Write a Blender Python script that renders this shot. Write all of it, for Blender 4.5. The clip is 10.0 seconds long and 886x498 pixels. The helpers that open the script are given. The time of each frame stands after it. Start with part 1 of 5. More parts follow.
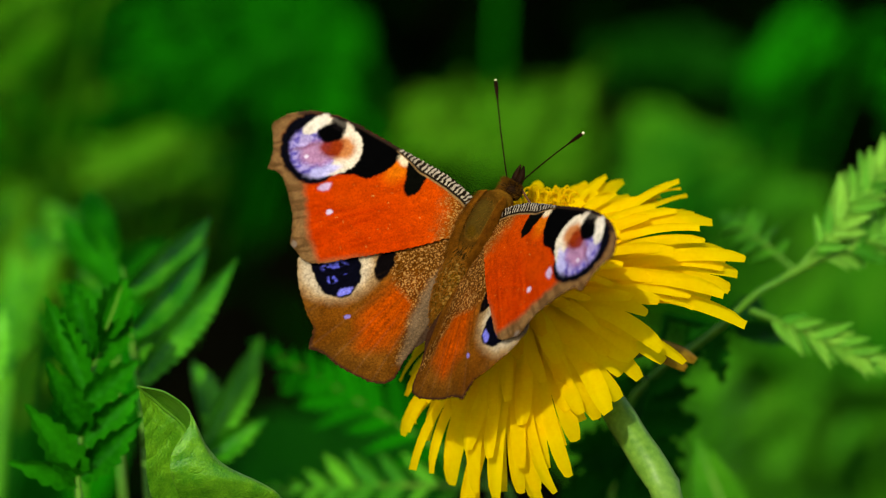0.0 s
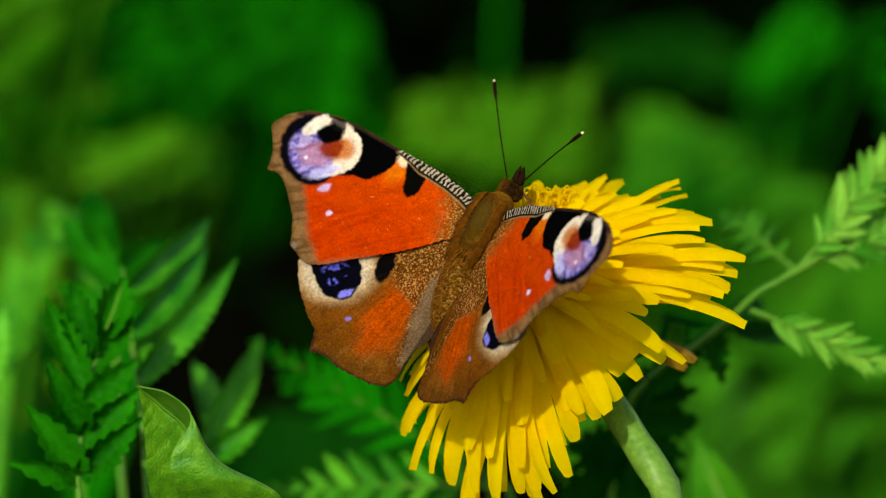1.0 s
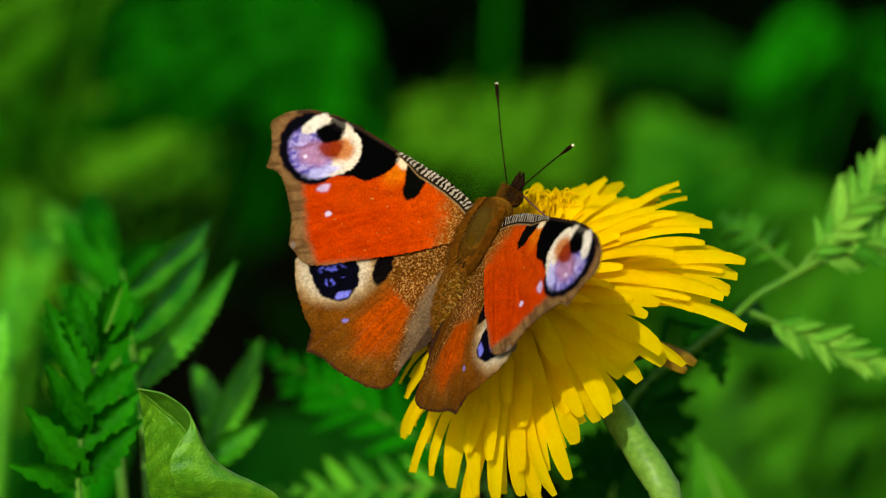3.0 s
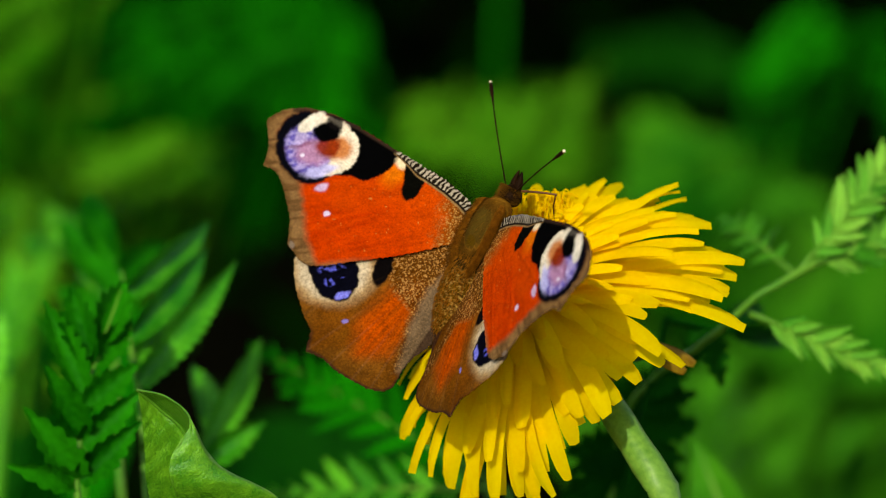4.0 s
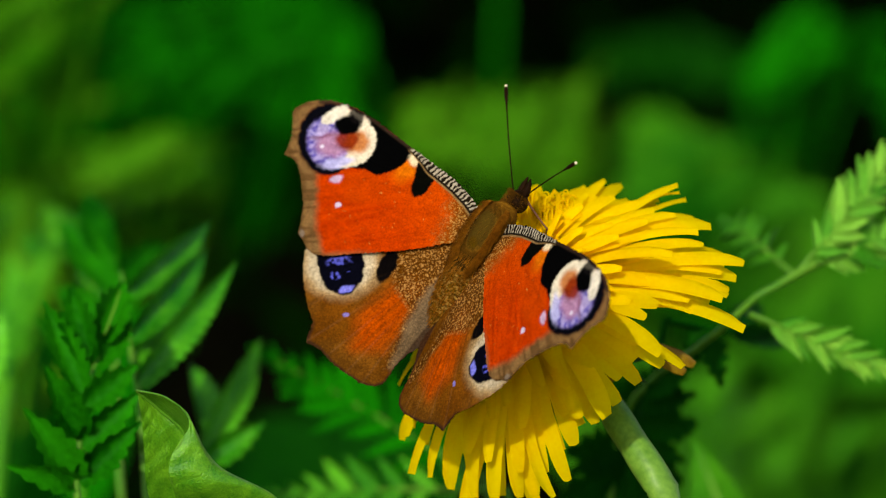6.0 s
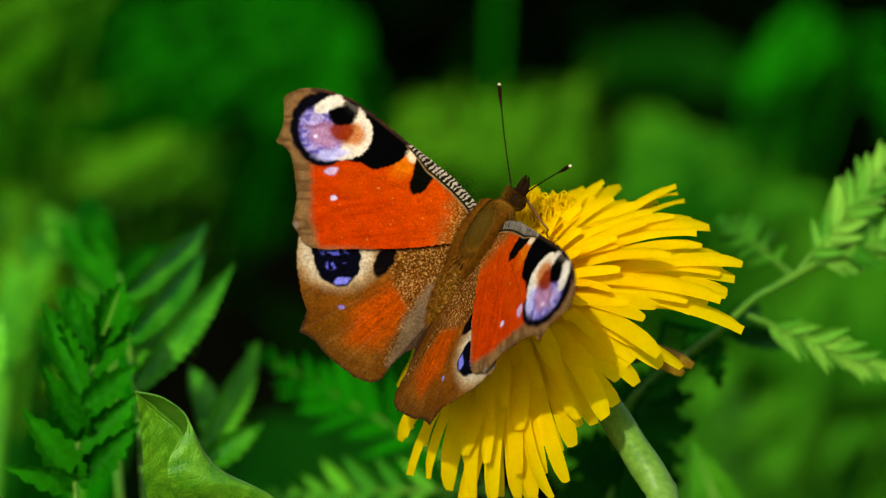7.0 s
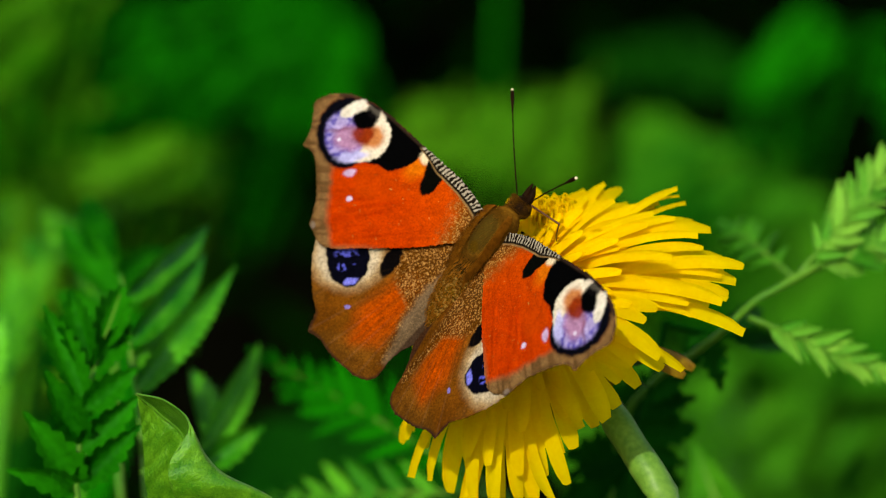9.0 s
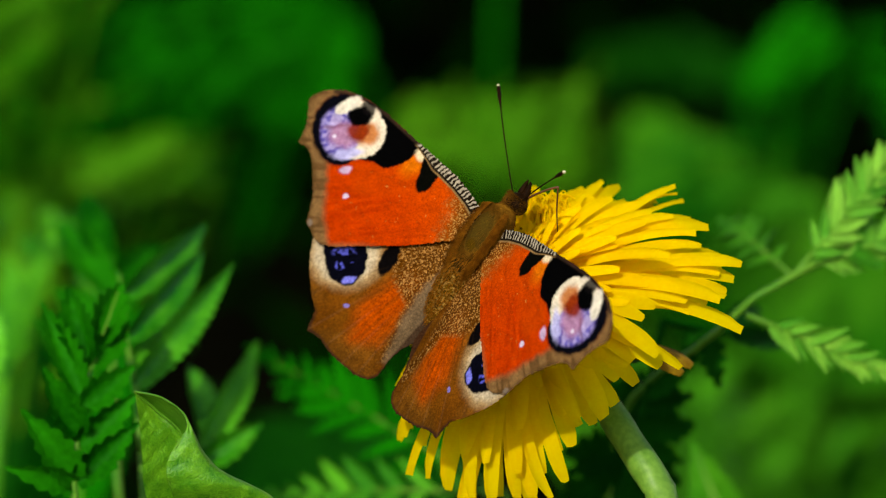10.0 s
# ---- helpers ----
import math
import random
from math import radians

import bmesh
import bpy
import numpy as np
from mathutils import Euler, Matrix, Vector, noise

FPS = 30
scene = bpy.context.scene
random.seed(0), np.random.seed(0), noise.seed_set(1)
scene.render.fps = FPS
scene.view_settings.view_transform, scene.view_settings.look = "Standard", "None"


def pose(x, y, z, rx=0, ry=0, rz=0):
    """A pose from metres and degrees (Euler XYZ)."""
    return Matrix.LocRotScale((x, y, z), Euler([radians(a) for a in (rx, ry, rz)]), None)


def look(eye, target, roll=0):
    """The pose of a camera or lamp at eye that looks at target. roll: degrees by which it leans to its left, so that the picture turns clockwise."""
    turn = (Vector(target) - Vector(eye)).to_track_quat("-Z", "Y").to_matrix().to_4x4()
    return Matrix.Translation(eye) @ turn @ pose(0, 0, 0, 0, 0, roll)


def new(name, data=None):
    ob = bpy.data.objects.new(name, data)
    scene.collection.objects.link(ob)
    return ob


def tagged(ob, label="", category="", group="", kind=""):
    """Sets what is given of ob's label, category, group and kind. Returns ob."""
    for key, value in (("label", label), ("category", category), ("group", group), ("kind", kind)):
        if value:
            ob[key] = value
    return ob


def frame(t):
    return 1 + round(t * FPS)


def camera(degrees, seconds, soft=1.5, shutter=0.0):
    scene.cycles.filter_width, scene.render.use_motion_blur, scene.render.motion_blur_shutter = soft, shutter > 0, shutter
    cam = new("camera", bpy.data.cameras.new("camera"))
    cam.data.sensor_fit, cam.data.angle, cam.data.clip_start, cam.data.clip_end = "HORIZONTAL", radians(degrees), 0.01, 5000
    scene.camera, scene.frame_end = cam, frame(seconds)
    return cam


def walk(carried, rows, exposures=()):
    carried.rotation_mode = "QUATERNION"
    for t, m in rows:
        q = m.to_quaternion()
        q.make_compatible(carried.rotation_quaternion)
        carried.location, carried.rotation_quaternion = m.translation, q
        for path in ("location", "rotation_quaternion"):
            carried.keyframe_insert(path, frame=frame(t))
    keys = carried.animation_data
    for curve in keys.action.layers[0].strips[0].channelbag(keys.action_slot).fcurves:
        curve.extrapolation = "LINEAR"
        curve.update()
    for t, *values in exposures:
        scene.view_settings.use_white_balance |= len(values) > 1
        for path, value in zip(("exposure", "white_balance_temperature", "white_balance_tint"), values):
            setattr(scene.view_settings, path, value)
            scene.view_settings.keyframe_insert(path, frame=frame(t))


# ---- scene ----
from mathutils.geometry import delaunay_2d_cdt

U = 0.00091                      # one length unit of the subject, in metres
HEAD_HEIGHT = 0.22
RIGHT = Vector((1, 0, 0))
UP = Vector((0, math.sin(radians(10)), math.cos(radians(10))))
NEAR = Vector((0, -math.cos(radians(10)), math.sin(radians(10))))
CENTRE = Vector((0, 0, HEAD_HEIGHT))


def spot(right, up, near):
    """A place given from the middle of the flower patch, in units of U: to the right, up and towards the viewer."""
    return CENTRE + (RIGHT * right + UP * up + NEAR * near) * U


# ---- camera ----
cam = camera(13.25, 10.0, soft=1.05)
VIEW = look(spot(0, 0, 500), spot(0, 0, 0))
cam.data.dof.use_dof = True
cam.data.dof.focus_distance = 496 * U
cam.data.dof.aperture_fstop = 17.5
walk(cam, [
    (0, VIEW @ pose(0, 0, 0, 0.0000, 0.0000, 0)),
    (0.5, VIEW @ pose(0, 0, 0, 0.0000, 0.0000, 0)),
    (1, VIEW @ pose(0, 0, 0, 0.0000, 0.0000, 0)),
    (1.5, VIEW @ pose(0, 0, 0, 0.0130, 0.0074, 0)),
    (2, VIEW @ pose(0, 0, 0, 0.0224, 0.0000, 0)),
    (2.5, VIEW @ pose(0, 0, 0, 0.0318, 0.0000, 0)),
    (4, VIEW @ pose(0, 0, 0, 0.0519, -0.0132, 0)),
    (4.5, VIEW @ pose(0, 0, 0, 0.0651, -0.0187, 0)),
    (5, VIEW @ pose(0, 0, 0, 0.0612, -0.0206, 0)),
    (5.5, VIEW @ pose(0, 0, 0, 0.0612, -0.0150, 0)),
    (7, VIEW @ pose(0, 0, 0, 0.0781, -0.0427, 0)),
    (7.5, VIEW @ pose(0, 0, 0, 0.0929, -0.0520, 0)),
    (8, VIEW @ pose(0, 0, 0, 0.0966, -0.0501, 0)),
    (8.5, VIEW @ pose(0, 0, 0, 0.1153, -0.0428, 0)),
    (9, VIEW @ pose(0, 0, 0, 0.1134, -0.0243, 0)),
    (9.5, VIEW @ pose(0, 0, 0, 0.0985, -0.0390, 0)),
    (10, VIEW @ pose(0, 0, 0, 0.0763, -0.0540, 0)),
], [(0, 0.75, 6900, 10), (10, 0.75, 6900, 10)])

# ---- light ----
SUN_DIR = (RIGHT * -0.22 + UP * 0.38 + NEAR * 0.90).normalized()
world = bpy.data.worlds.new("sky")
scene.world = world
world.use_nodes = True
wn = world.node_tree.nodes
sky = wn.new("ShaderNodeTexSky")
sky.sky_type, sky.sun_disc = "NISHITA", False
sky.sun_elevation = math.asin(SUN_DIR.z)
sky.sun_rotation = math.atan2(SUN_DIR.x, SUN_DIR.y)
wn["Background"].inputs["Strength"].default_value = 0.115
world.node_tree.links.new(sky.outputs[0], wn["Background"].inputs["Color"])
sun = new("sun", bpy.data.lights.new("sun", "SUN"))
sun.data.energy, sun.data.angle, sun.data.color = 2.35, radians(0.6), (1.0, 0.95, 0.86)
sun.matrix_world = look(SUN_DIR * 3, (0, 0, 0))


# ---- materials ----
def shader(name, rough=0.6, spec=0.3):
    m = bpy.data.materials.new(name)
    m.use_nodes = True
    b = m.node_tree.nodes["Principled BSDF"]
    b.inputs["Roughness"].default_value = rough
    b.inputs["Specular IOR Level"].default_value = spec
    return m, m.node_tree.nodes, m.node_tree.links, b


def noise_node(nodes, links, scale, detail=4.0, coords="Object"):
    tc = nodes.new("ShaderNodeTexCoord")
    n = nodes.new("ShaderNodeTexNoise")
    n.inputs["Scale"].default_value = scale
    n.inputs["Detail"].default_value = detail
    links.new(tc.outputs[coords], n.inputs["Vector"])
    return n


def ramp(nodes, links, source, stops):
    r = nodes.new("ShaderNodeValToRGB")
    els = r.color_ramp.elements
    while len(els) < len(stops):
        els.new(0.5)
    for e, (p, c) in zip(els, stops):
        e.position, e.color = p, (*c, 1)
    links.new(source, r.inputs[0])
    return r.outputs[0]


def add_bump(nodes, links, b, height, strength, distance):
    bump = nodes.new("ShaderNodeBump")
    bump.inputs["Strength"].default_value = strength
    bump.inputs["Distance"].default_value = distance
    links.new(height, bump.inputs["Height"])
    links.new(bump.outputs[0], b.inputs["Normal"])


def plain(name, dark, light, scale, rough=0.6, spec=0.3, bump=0.3, dist=0.0001, glow=0.0, vary=0.0):
    """Two tones mixed by noise at two sizes; glow: the share of light let through."""
    m, nodes, links, b = shader(name, rough, spec)
    b.inputs["IOR"].default_value = 1.2 if spec < 0.15 else 1.4
    big = noise_node(nodes, links, scale, 3)
    fine = noise_node(nodes, links, scale * 7, 4)
    mix = nodes.new("ShaderNodeMath")
    mix.operation = "MULTIPLY_ADD"
    links.new(fine.outputs[0], mix.inputs[0])
    mix.inputs[1].default_value = 0.45
    half = nodes.new("ShaderNodeMath")
    half.operation = "MULTIPLY"
    half.inputs[1].default_value = 0.6
    links.new(big.outputs[0], half.inputs[0])
    links.new(half.outputs[0], mix.inputs[2])
    last = mix.outputs[0]
    if vary:
        info = nodes.new("ShaderNodeObjectInfo")
        v = nodes.new("ShaderNodeMath")
        v.operation = "MULTIPLY_ADD"
        links.new(info.outputs["Random"], v.inputs[0])
        v.inputs[1].default_value = vary
        links.new(last, v.inputs[2])
        w = nodes.new("ShaderNodeMath")
        w.operation = "SUBTRACT"
        links.new(v.outputs[0], w.inputs[0])
        w.inputs[1].default_value = vary / 2
        last = w.outputs[0]
    col = ramp(nodes, links, last, [(0.32, dark), (0.72, light)])
    links.new(col, b.inputs["Base Color"])
    if bump:
        add_bump(nodes, links, b, fine.outputs[0], bump, dist)
    if glow:
        tr = nodes.new("ShaderNodeBsdfTranslucent")
        links.new(col, tr.inputs["Color"])
        ms = nodes.new("ShaderNodeMixShader")
        ms.inputs[0].default_value = glow
        links.new(b.outputs[0], ms.inputs[1])
        links.new(tr.outputs[0], ms.inputs[2])
        links.new(ms.outputs[0], nodes["Material Output"].inputs["Surface"])
    return m


def painted(name, rough, grain, spec=0.15):
    """Scaly surface whose colours lie in the mesh's colour layer, with fine grain."""
    m, nodes, links, b = shader(name, rough, spec)
    b.inputs["IOR"].default_value = 1.2
    vc = nodes.new("ShaderNodeVertexColor")
    vc.layer_name = "scales"
    fine = noise_node(nodes, links, grain, 3)
    g = ramp(nodes, links, fine.outputs[0], [(0.3, (0.72, 0.72, 0.72)), (0.7, (1.22, 1.22, 1.22))])
    mx = nodes.new("ShaderNodeMix")
    mx.data_type, mx.blend_type = "RGBA", "MULTIPLY"
    mx.inputs[0].default_value = 1.0
    links.new(vc.outputs[0], mx.inputs[6])
    links.new(g, mx.inputs[7])
    links.new(mx.outputs[2], b.inputs["Base Color"])
    add_bump(nodes, links, b, fine.outputs[0], 0.25, 0.00006)
    return m


SCALES = painted("wing_scales", 0.85, 5200, 0.04)
FUR = plain("body_fur", (0.03, 0.014, 0.001), (0.17, 0.072, 0.007), 900, 0.8, 0.05, 0)
FUR_GOLD = plain("gold_fur", (0.08, 0.028, 0.002), (0.27, 0.095, 0.006), 1500, 0.8, 0.05, 0)
CHITIN = plain("dark_chitin", (0.003, 0.0015, 0.0005), (0.018, 0.007, 0.002), 1400, 0.5, 0.08, 0.4)

PALE_TIP = plain("pale_antenna_tip", (0.75, 0.62, 0.35), (0.85, 0.75, 0.5), 900, 0.5, 0.3, 0)
TONGUE = plain("tongue_brown", (0.07, 0.025, 0.006), (0.14, 0.05, 0.015), 900, 0.4, 0.4, 0)
PETAL = plain("petal_yellow", (0.88, 0.64, 0.0), (0.94, 0.75, 0.0), 260, 0.6, 0.06, 0.15, 0.0001, 0.62, 0.3)
PETAL_CORE = plain("floret_gold", (0.84, 0.50, 0.0), (0.92, 0.64, 0.0), 500, 0.6, 0.08, 0.2, 0.0001, 0.45, 0.3)
STEM = plain("stem_green", (0.05, 0.15, 0.010), (0.15, 0.30, 0.035), 220, 0.45, 0.3, 0.2)
RIB = plain("leaf_rib", (0.03, 0.15, 0.006), (0.10, 0.24, 0.015), 220, 0.5, 0.2, 0.2)
BRACT = plain("bract_green", (0.006, 0.04, 0.002), (0.05, 0.09, 0.008), 300, 0.55, 0.2, 0.3)
OLD_PETAL = plain("withered_petal", (0.11, 0.05, 0.003), (0.30, 0.19, 0.006), 300, 0.6, 0.2, 0.3)
LEAF = plain("leaf_green", (0.002, 0.13, 0.0), (0.085, 0.40, 0.012), 190, 0.42, 0.35, 0.8, 0.0003, 0.12, 0.35)
LEAF_PALE = plain("leaf_pale_green", (0.02, 0.24, 0.003), (0.24, 0.55, 0.05), 160, 0.4, 0.3, 0.5, 0.0002, 0.15, 0.35)
LEAF_SOFT = plain("leaf_soft_green", (0.003, 0.085, 0.001), (0.062, 0.27, 0.008), 24, 0.6, 0.12, 0.4, 0.0002, 0.2, 0.2)
LEAF_OLIVE = plain("leaf_olive", (0.010, 0.11, 0.0), (0.085, 0.27, 0.008), 120, 0.6, 0.1, 0.4, 0.0002, 0.25, 0.3)
LEAF_MID = plain("leaf_mid_green", (0.0, 0.06, 0.0), (0.003, 0.18, 0.001), 140, 0.6, 0.08, 0.4, 0.0002, 0.2, 0.35)
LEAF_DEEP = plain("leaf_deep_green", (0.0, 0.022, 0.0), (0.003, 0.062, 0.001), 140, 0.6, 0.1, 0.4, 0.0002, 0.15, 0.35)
LEAF_TANSY = plain("leaf_tansy_green", (0.0, 0.055, 0.0), (0.010, 0.175, 0.002), 200, 0.5, 0.12, 0.8, 0.0003, 0.12, 0.35)
LEAF_LIGHT = plain("leaf_light_green", (0.006, 0.15, 0.0), (0.095, 0.42, 0.010), 120, 0.5, 0.25, 0.4, 0.0002, 0.2, 0.3)
# Low leaves near black: shade beneath the taller plants put into the green.
LEAF_LOW_SHADED = plain("leaf_low_shaded_green", (0.0, 0.008, 0.0), (0.001, 0.024, 0.0), 140, 0.8, 0.0, 0.4, 0.0002, 0.1, 0.3)
LEAF_CURL = plain("leaf_veined", (0.010, 0.13, 0.002), (0.135, 0.36, 0.012), 520, 0.36, 0.45, 0.6, 0.0003, 0.06)
# Far darker than bare soil; the plants' shade is part of this colour.
SOIL_SHADED = plain("soil", (0.001, 0.001, 0.0004), (0.005, 0.005, 0.002), 40, 1.0, 0.0, 0.8, 0.004)


# ---- mesh helpers ----
def mesh_of(name, verts, faces, mat, smooth=True):
    me = bpy.data.meshes.new(name)
    me.from_pydata([tuple(v) for v in verts], [], faces)
    me.materials.append(mat)
    if smooth:
        me.polygons.foreach_set("use_smooth", [True] * len(me.polygons))
    me.update()
    return me


def part(name, data, parent, label="", m=None):
    ob = new(name, data)
    ob.parent = parent
    if m is not None:
        ob.matrix_local = m
    return tagged(ob, label=label)


def thing(name, place, label, category, group="", turn=None, kind=""):
    e = new(name)
    e.empty_display_size = 0.005
    e.matrix_world = Matrix.Translation(place) @ (turn or Matrix())
    return tagged(e, label, category, group, kind)


def basis(x, y, z):
    return Matrix((x, y, z)).transposed().to_4x4()


def tube(path, radii, sides=10, cap=True):
    """A round tube along a path of points."""
    path = [Vector(p) for p in path]
    verts, faces = [], []
    ref = Vector((0.31, 0.57, 0.76))
    for i, p in enumerate(path):
        t = (path[min(i + 1, len(path) - 1)] - path[max(i - 1, 0)]).normalized()
        a = t.cross(ref).normalized()
        b = t.cross(a)
        for k in range(sides):
            q = 2 * math.pi * k / sides
            verts.append(p + (a * math.cos(q) + b * math.sin(q)) * radii[i])
    for i in range(len(path) - 1):
        for k in range(sides):
            j = (k + 1) % sides
            faces.append((i * sides + k, i * sides + j, (i + 1) * sides + j, (i + 1) * sides + k))
    if cap:
        faces.append(tuple(range(sides - 1, -1, -1)))
        faces.append(tuple(range((len(path) - 1) * sides, len(path) * sides)))
    return verts, faces


def curve_points(ctrl, n):
    """Catmull-Rom through the control points."""
    c = [Vector(p) for p in ctrl]
    c = [c[0] * 2 - c[1]] + c + [c[-1] * 2 - c[-2]]
    out = []
    for i in range(n):
        s = i / (n - 1) * (len(c) - 3)
        k = min(int(s), len(c) - 4)
        t = s - k
        p0, p1, p2, p3 = c[k:k + 4]
        out.append(0.5 * (2 * p1 + (p2 - p0) * t + (2 * p0 - 5 * p1 + 4 * p2 - p3) * t * t + (3 * p1 - p0 - 3 * p2 + p3) * t ** 3))
    return out


def spun(profile, sides=20, squash=(1, 1)):
    """A body of revolution about y; profile: (y, radius)."""
    verts, faces = [], []
    for y, r in profile:
        for k in range(sides):
            q = 2 * math.pi * k / sides
            verts.append((r * squash[0] * math.cos(q), y, r * squash[1] * math.sin(q)))
    for i in range(len(profile) - 1):
        for k in range(sides):
            j = (k + 1) % sides
            faces.append((i * sides + k, (i + 1) * sides + k, (i + 1) * sides + j, i * sides + j))
    faces.append(tuple(range(sides)))
    faces.append(tuple(range(len(profile) * sides - 1, (len(profile) - 1) * sides - 1, -1)))
    return verts, faces


def scaled(verts, s=U):
    return [(v[0] * s, v[1] * s, v[2] * s) for v in verts]


# ---- ground ----
def build_ground():
    n, verts, faces = 90, [], []
    for j in range(n + 1):
        for i in range(n + 1):
            a, b = (i / n * 2 - 1), (j / n * 2 - 1)
            x, y = a * abs(a) ** 3 * 60, b * abs(b) ** 3 * 60
            h = 0.012 * noise.noise(Vector((x * 9, y * 9, 0))) + 0.004 * noise.noise(Vector((x * 60, y * 60, 3)))
            verts.append((x, y, h - 0.012))
    for j in range(n):
        for i in range(n):
            k = j * (n + 1) + i
            faces.append((k, k + 1, k + n + 2, k + n + 1))
    g = new("ground", mesh_of("ground", verts, faces, SOIL_SHADED))
    tagged(g, "bare soil under the meadow plants, blackened to stand for shade", "ground", kind="structure")


build_ground()


# ---- the butterfly ----
def sstep(a, b, x):
    t = np.clip((x - a) / (b - a), 0, 1)
    return t * t * (3 - 2 * t)


def lattice(x, y, size, seed):
    """Smooth value noise, 0 to 1."""
    rng = np.random.RandomState(seed)
    g = rng.rand(256, 256)
    fx, fy = x / size, y / size
    ix, iy = np.floor(fx).astype(int), np.floor(fy).astype(int)
    tx, ty = fx - ix, fy - iy
    tx, ty = tx * tx * (3 - 2 * tx), ty * ty * (3 - 2 * ty)
    p = lambda i, j: g[(ix + i) % 256, (iy + j) % 256]
    return (p(0, 0) * (1 - tx) + p(1, 0) * tx) * (1 - ty) + (p(0, 1) * (1 - tx) + p(1, 1) * tx) * ty


def poly_in(x, y, pts):
    """Signed distance to a polygon, positive inside."""
    pts = np.array(pts, float)
    d = np.full(x.shape, 1e9)
    inside = np.zeros(x.shape, bool)
    for (ax, ay), (bx, by) in zip(pts, np.roll(pts, -1, 0)):
        ex, ey = bx - ax, by - ay
        t = np.clip(((x - ax) * ex + (y - ay) * ey) / (ex * ex + ey * ey), 0, 1)
        d = np.minimum(d, np.hypot(x - ax - t * ex, y - ay - t * ey))
        cross = ((ay > y) != (by > y)) & (x < ex * (y - ay) / (ey if abs(ey) > 1e-9 else 1e-9) + ax)
        inside ^= cross
    return np.where(inside, d, -d)


def oval(x, y, cx, cy, rx, ry, turn=0.0):
    """1 at the centre, 0 on the rim, negative outside."""
    c, s = math.cos(radians(turn)), math.sin(radians(turn))
    dx, dy = x - cx, y - cy
    return 1 - np.hypot((dx * c + dy * s) / rx, (-dx * s + dy * c) / ry)


def lay(col, mask, rgb):
    m = np.clip(mask, 0, 1)[:, None]
    return col * (1 - m) + np.array(rgb)[None, :] * m


def forewing_colours(u, v):
    # board coordinates on which the pattern is drawn
    du, dv = u - FW_O[0], v - FW_O[1]
    det = FW_X[0] * FW_Y[1] - FW_Y[0] * FW_X[1]
    x = 655 + (du * FW_Y[1] - dv * FW_Y[0]) / det
    y = 215 + (dv * FW_X[0] - du * FW_X[1]) / det
    wx = x + 4 * (lattice(x, y, 12, 1) - 0.5) + 2 * (lattice(x, y, 3.5, 2) - 0.5)
    wy = y + 4 * (lattice(x, y, 12, 3) - 0.5) + 2 * (lattice(x, y, 3.5, 4) - 0.5)
    fleck = 0.6 * lattice(x * 0.75 + y * 0.4, y * 0.9 - x * 0.35, 1.5, 5) + 0.4 * lattice(x, y, 1.9, 55)
    streak = lattice(x * 0.16 + y * 0.05, y * 1.1 + x * 0.12, 6, 6)
    col = np.tile([0.47, 0.036, 0.0006], (len(u), 1))
    col = lay(col, 0.55 * sstep(0.3, 0.9, streak), (0.36, 0.020, 0.0))
    col = lay(col, 0.4 * sstep(0.45, 0.8, lattice(x, y, 55, 18)), (0.52, 0.055, 0.001))
    col = lay(col, 0.5 * sstep(690, 800, x), (0.52, 0.062, 0.001))
    col = lay(col, 0.8 * sstep(0.955, 0.985, lattice(x, y, 4, 15)), (0.65, 0.24, 0.04))
    # gold-flecked brown base
    base = sstep(0, 42, x + 0.35 * (y - 400) + 14 * (lattice(x, y, 14, 7) - 0.5) - 770)
    col = lay(col, base, (0.22, 0.052, 0.002))
    base2 = sstep(0, 34, x + 0.3 * (y - 400) - 800)
    col = lay(col, base2, (0.085, 0.028, 0.002))
    col = lay(col, np.maximum(base, 0) * sstep(0.50, 0.72, fleck), (0.46, 0.23, 0.055))
    # orange glow before the pale costal spot
    col = lay(col, 0.9 * sstep(0, 0.8, oval(wx, wy, 742, 296, 42, 26, -35)), (0.66, 0.15, 0.003))
    # brown rim
    inner = poly_in(wx, wy, [(587, 438), (579, 390), (583, 350), (587, 310), (590, 292), (571, 262), (566, 235), (573, 203),
                             (590, 185), (615, 176), (640, 176), (675, 194), (700, 214), (750, 259), (800, 305), (858, 385), (845, 445)])
    rim = sstep(10, -8, inner) * sstep(690, 640, x)
    col = lay(col, rim, (0.20, 0.105, 0.034))
    col = lay(col, rim * 0.7 * sstep(0.40, 0.75, lattice(x * 0.2, y, 5, 8)), (0.09, 0.040, 0.012))
    col = lay(col, rim * sstep(-16, -24, inner) * 0.5, (0.06, 0.028, 0.004))
    # black patch on the leading edge
    patch = poly_in(wx, wy, [(630, 172), (675, 190), (700, 211), (725, 236), (752, 258), (757, 271), (740, 283), (718, 297),
                             (692, 304), (668, 294), (645, 291), (672, 262), (690, 232), (680, 200)])
    col = lay(col, sstep(-2, 2, patch), (0.0008, 0.0008, 0.0008))
    edge = poly_in(x, y, [(600, 160), (650, 172), (700, 206), (752, 254), (746, 262), (696, 216), (648, 182), (600, 172)])
    col = lay(col, sstep(-2, 3, edge) * 0.85, (0.030, 0.017, 0.010))
    # eyespot
    ex = wx + 2.5 * (lattice(x, y, 8, 51) - 0.5) + 1.3 * (lattice(x * 0.5, y, 2.2, 52) - 0.5)
    ey = wy + 2.5 * (lattice(x, y, 8, 53) - 0.5) + 1.3 * (lattice(x, y, 2.2, 54) - 0.5)
    col = lay(col, sstep(-0.05, 0.05, oval(ex, ey, 614, 236, 53, 63, 8)), (0.002, 0.002, 0.004))
    eye = oval(ex, ey, 643, 238, 53, 52, -8)
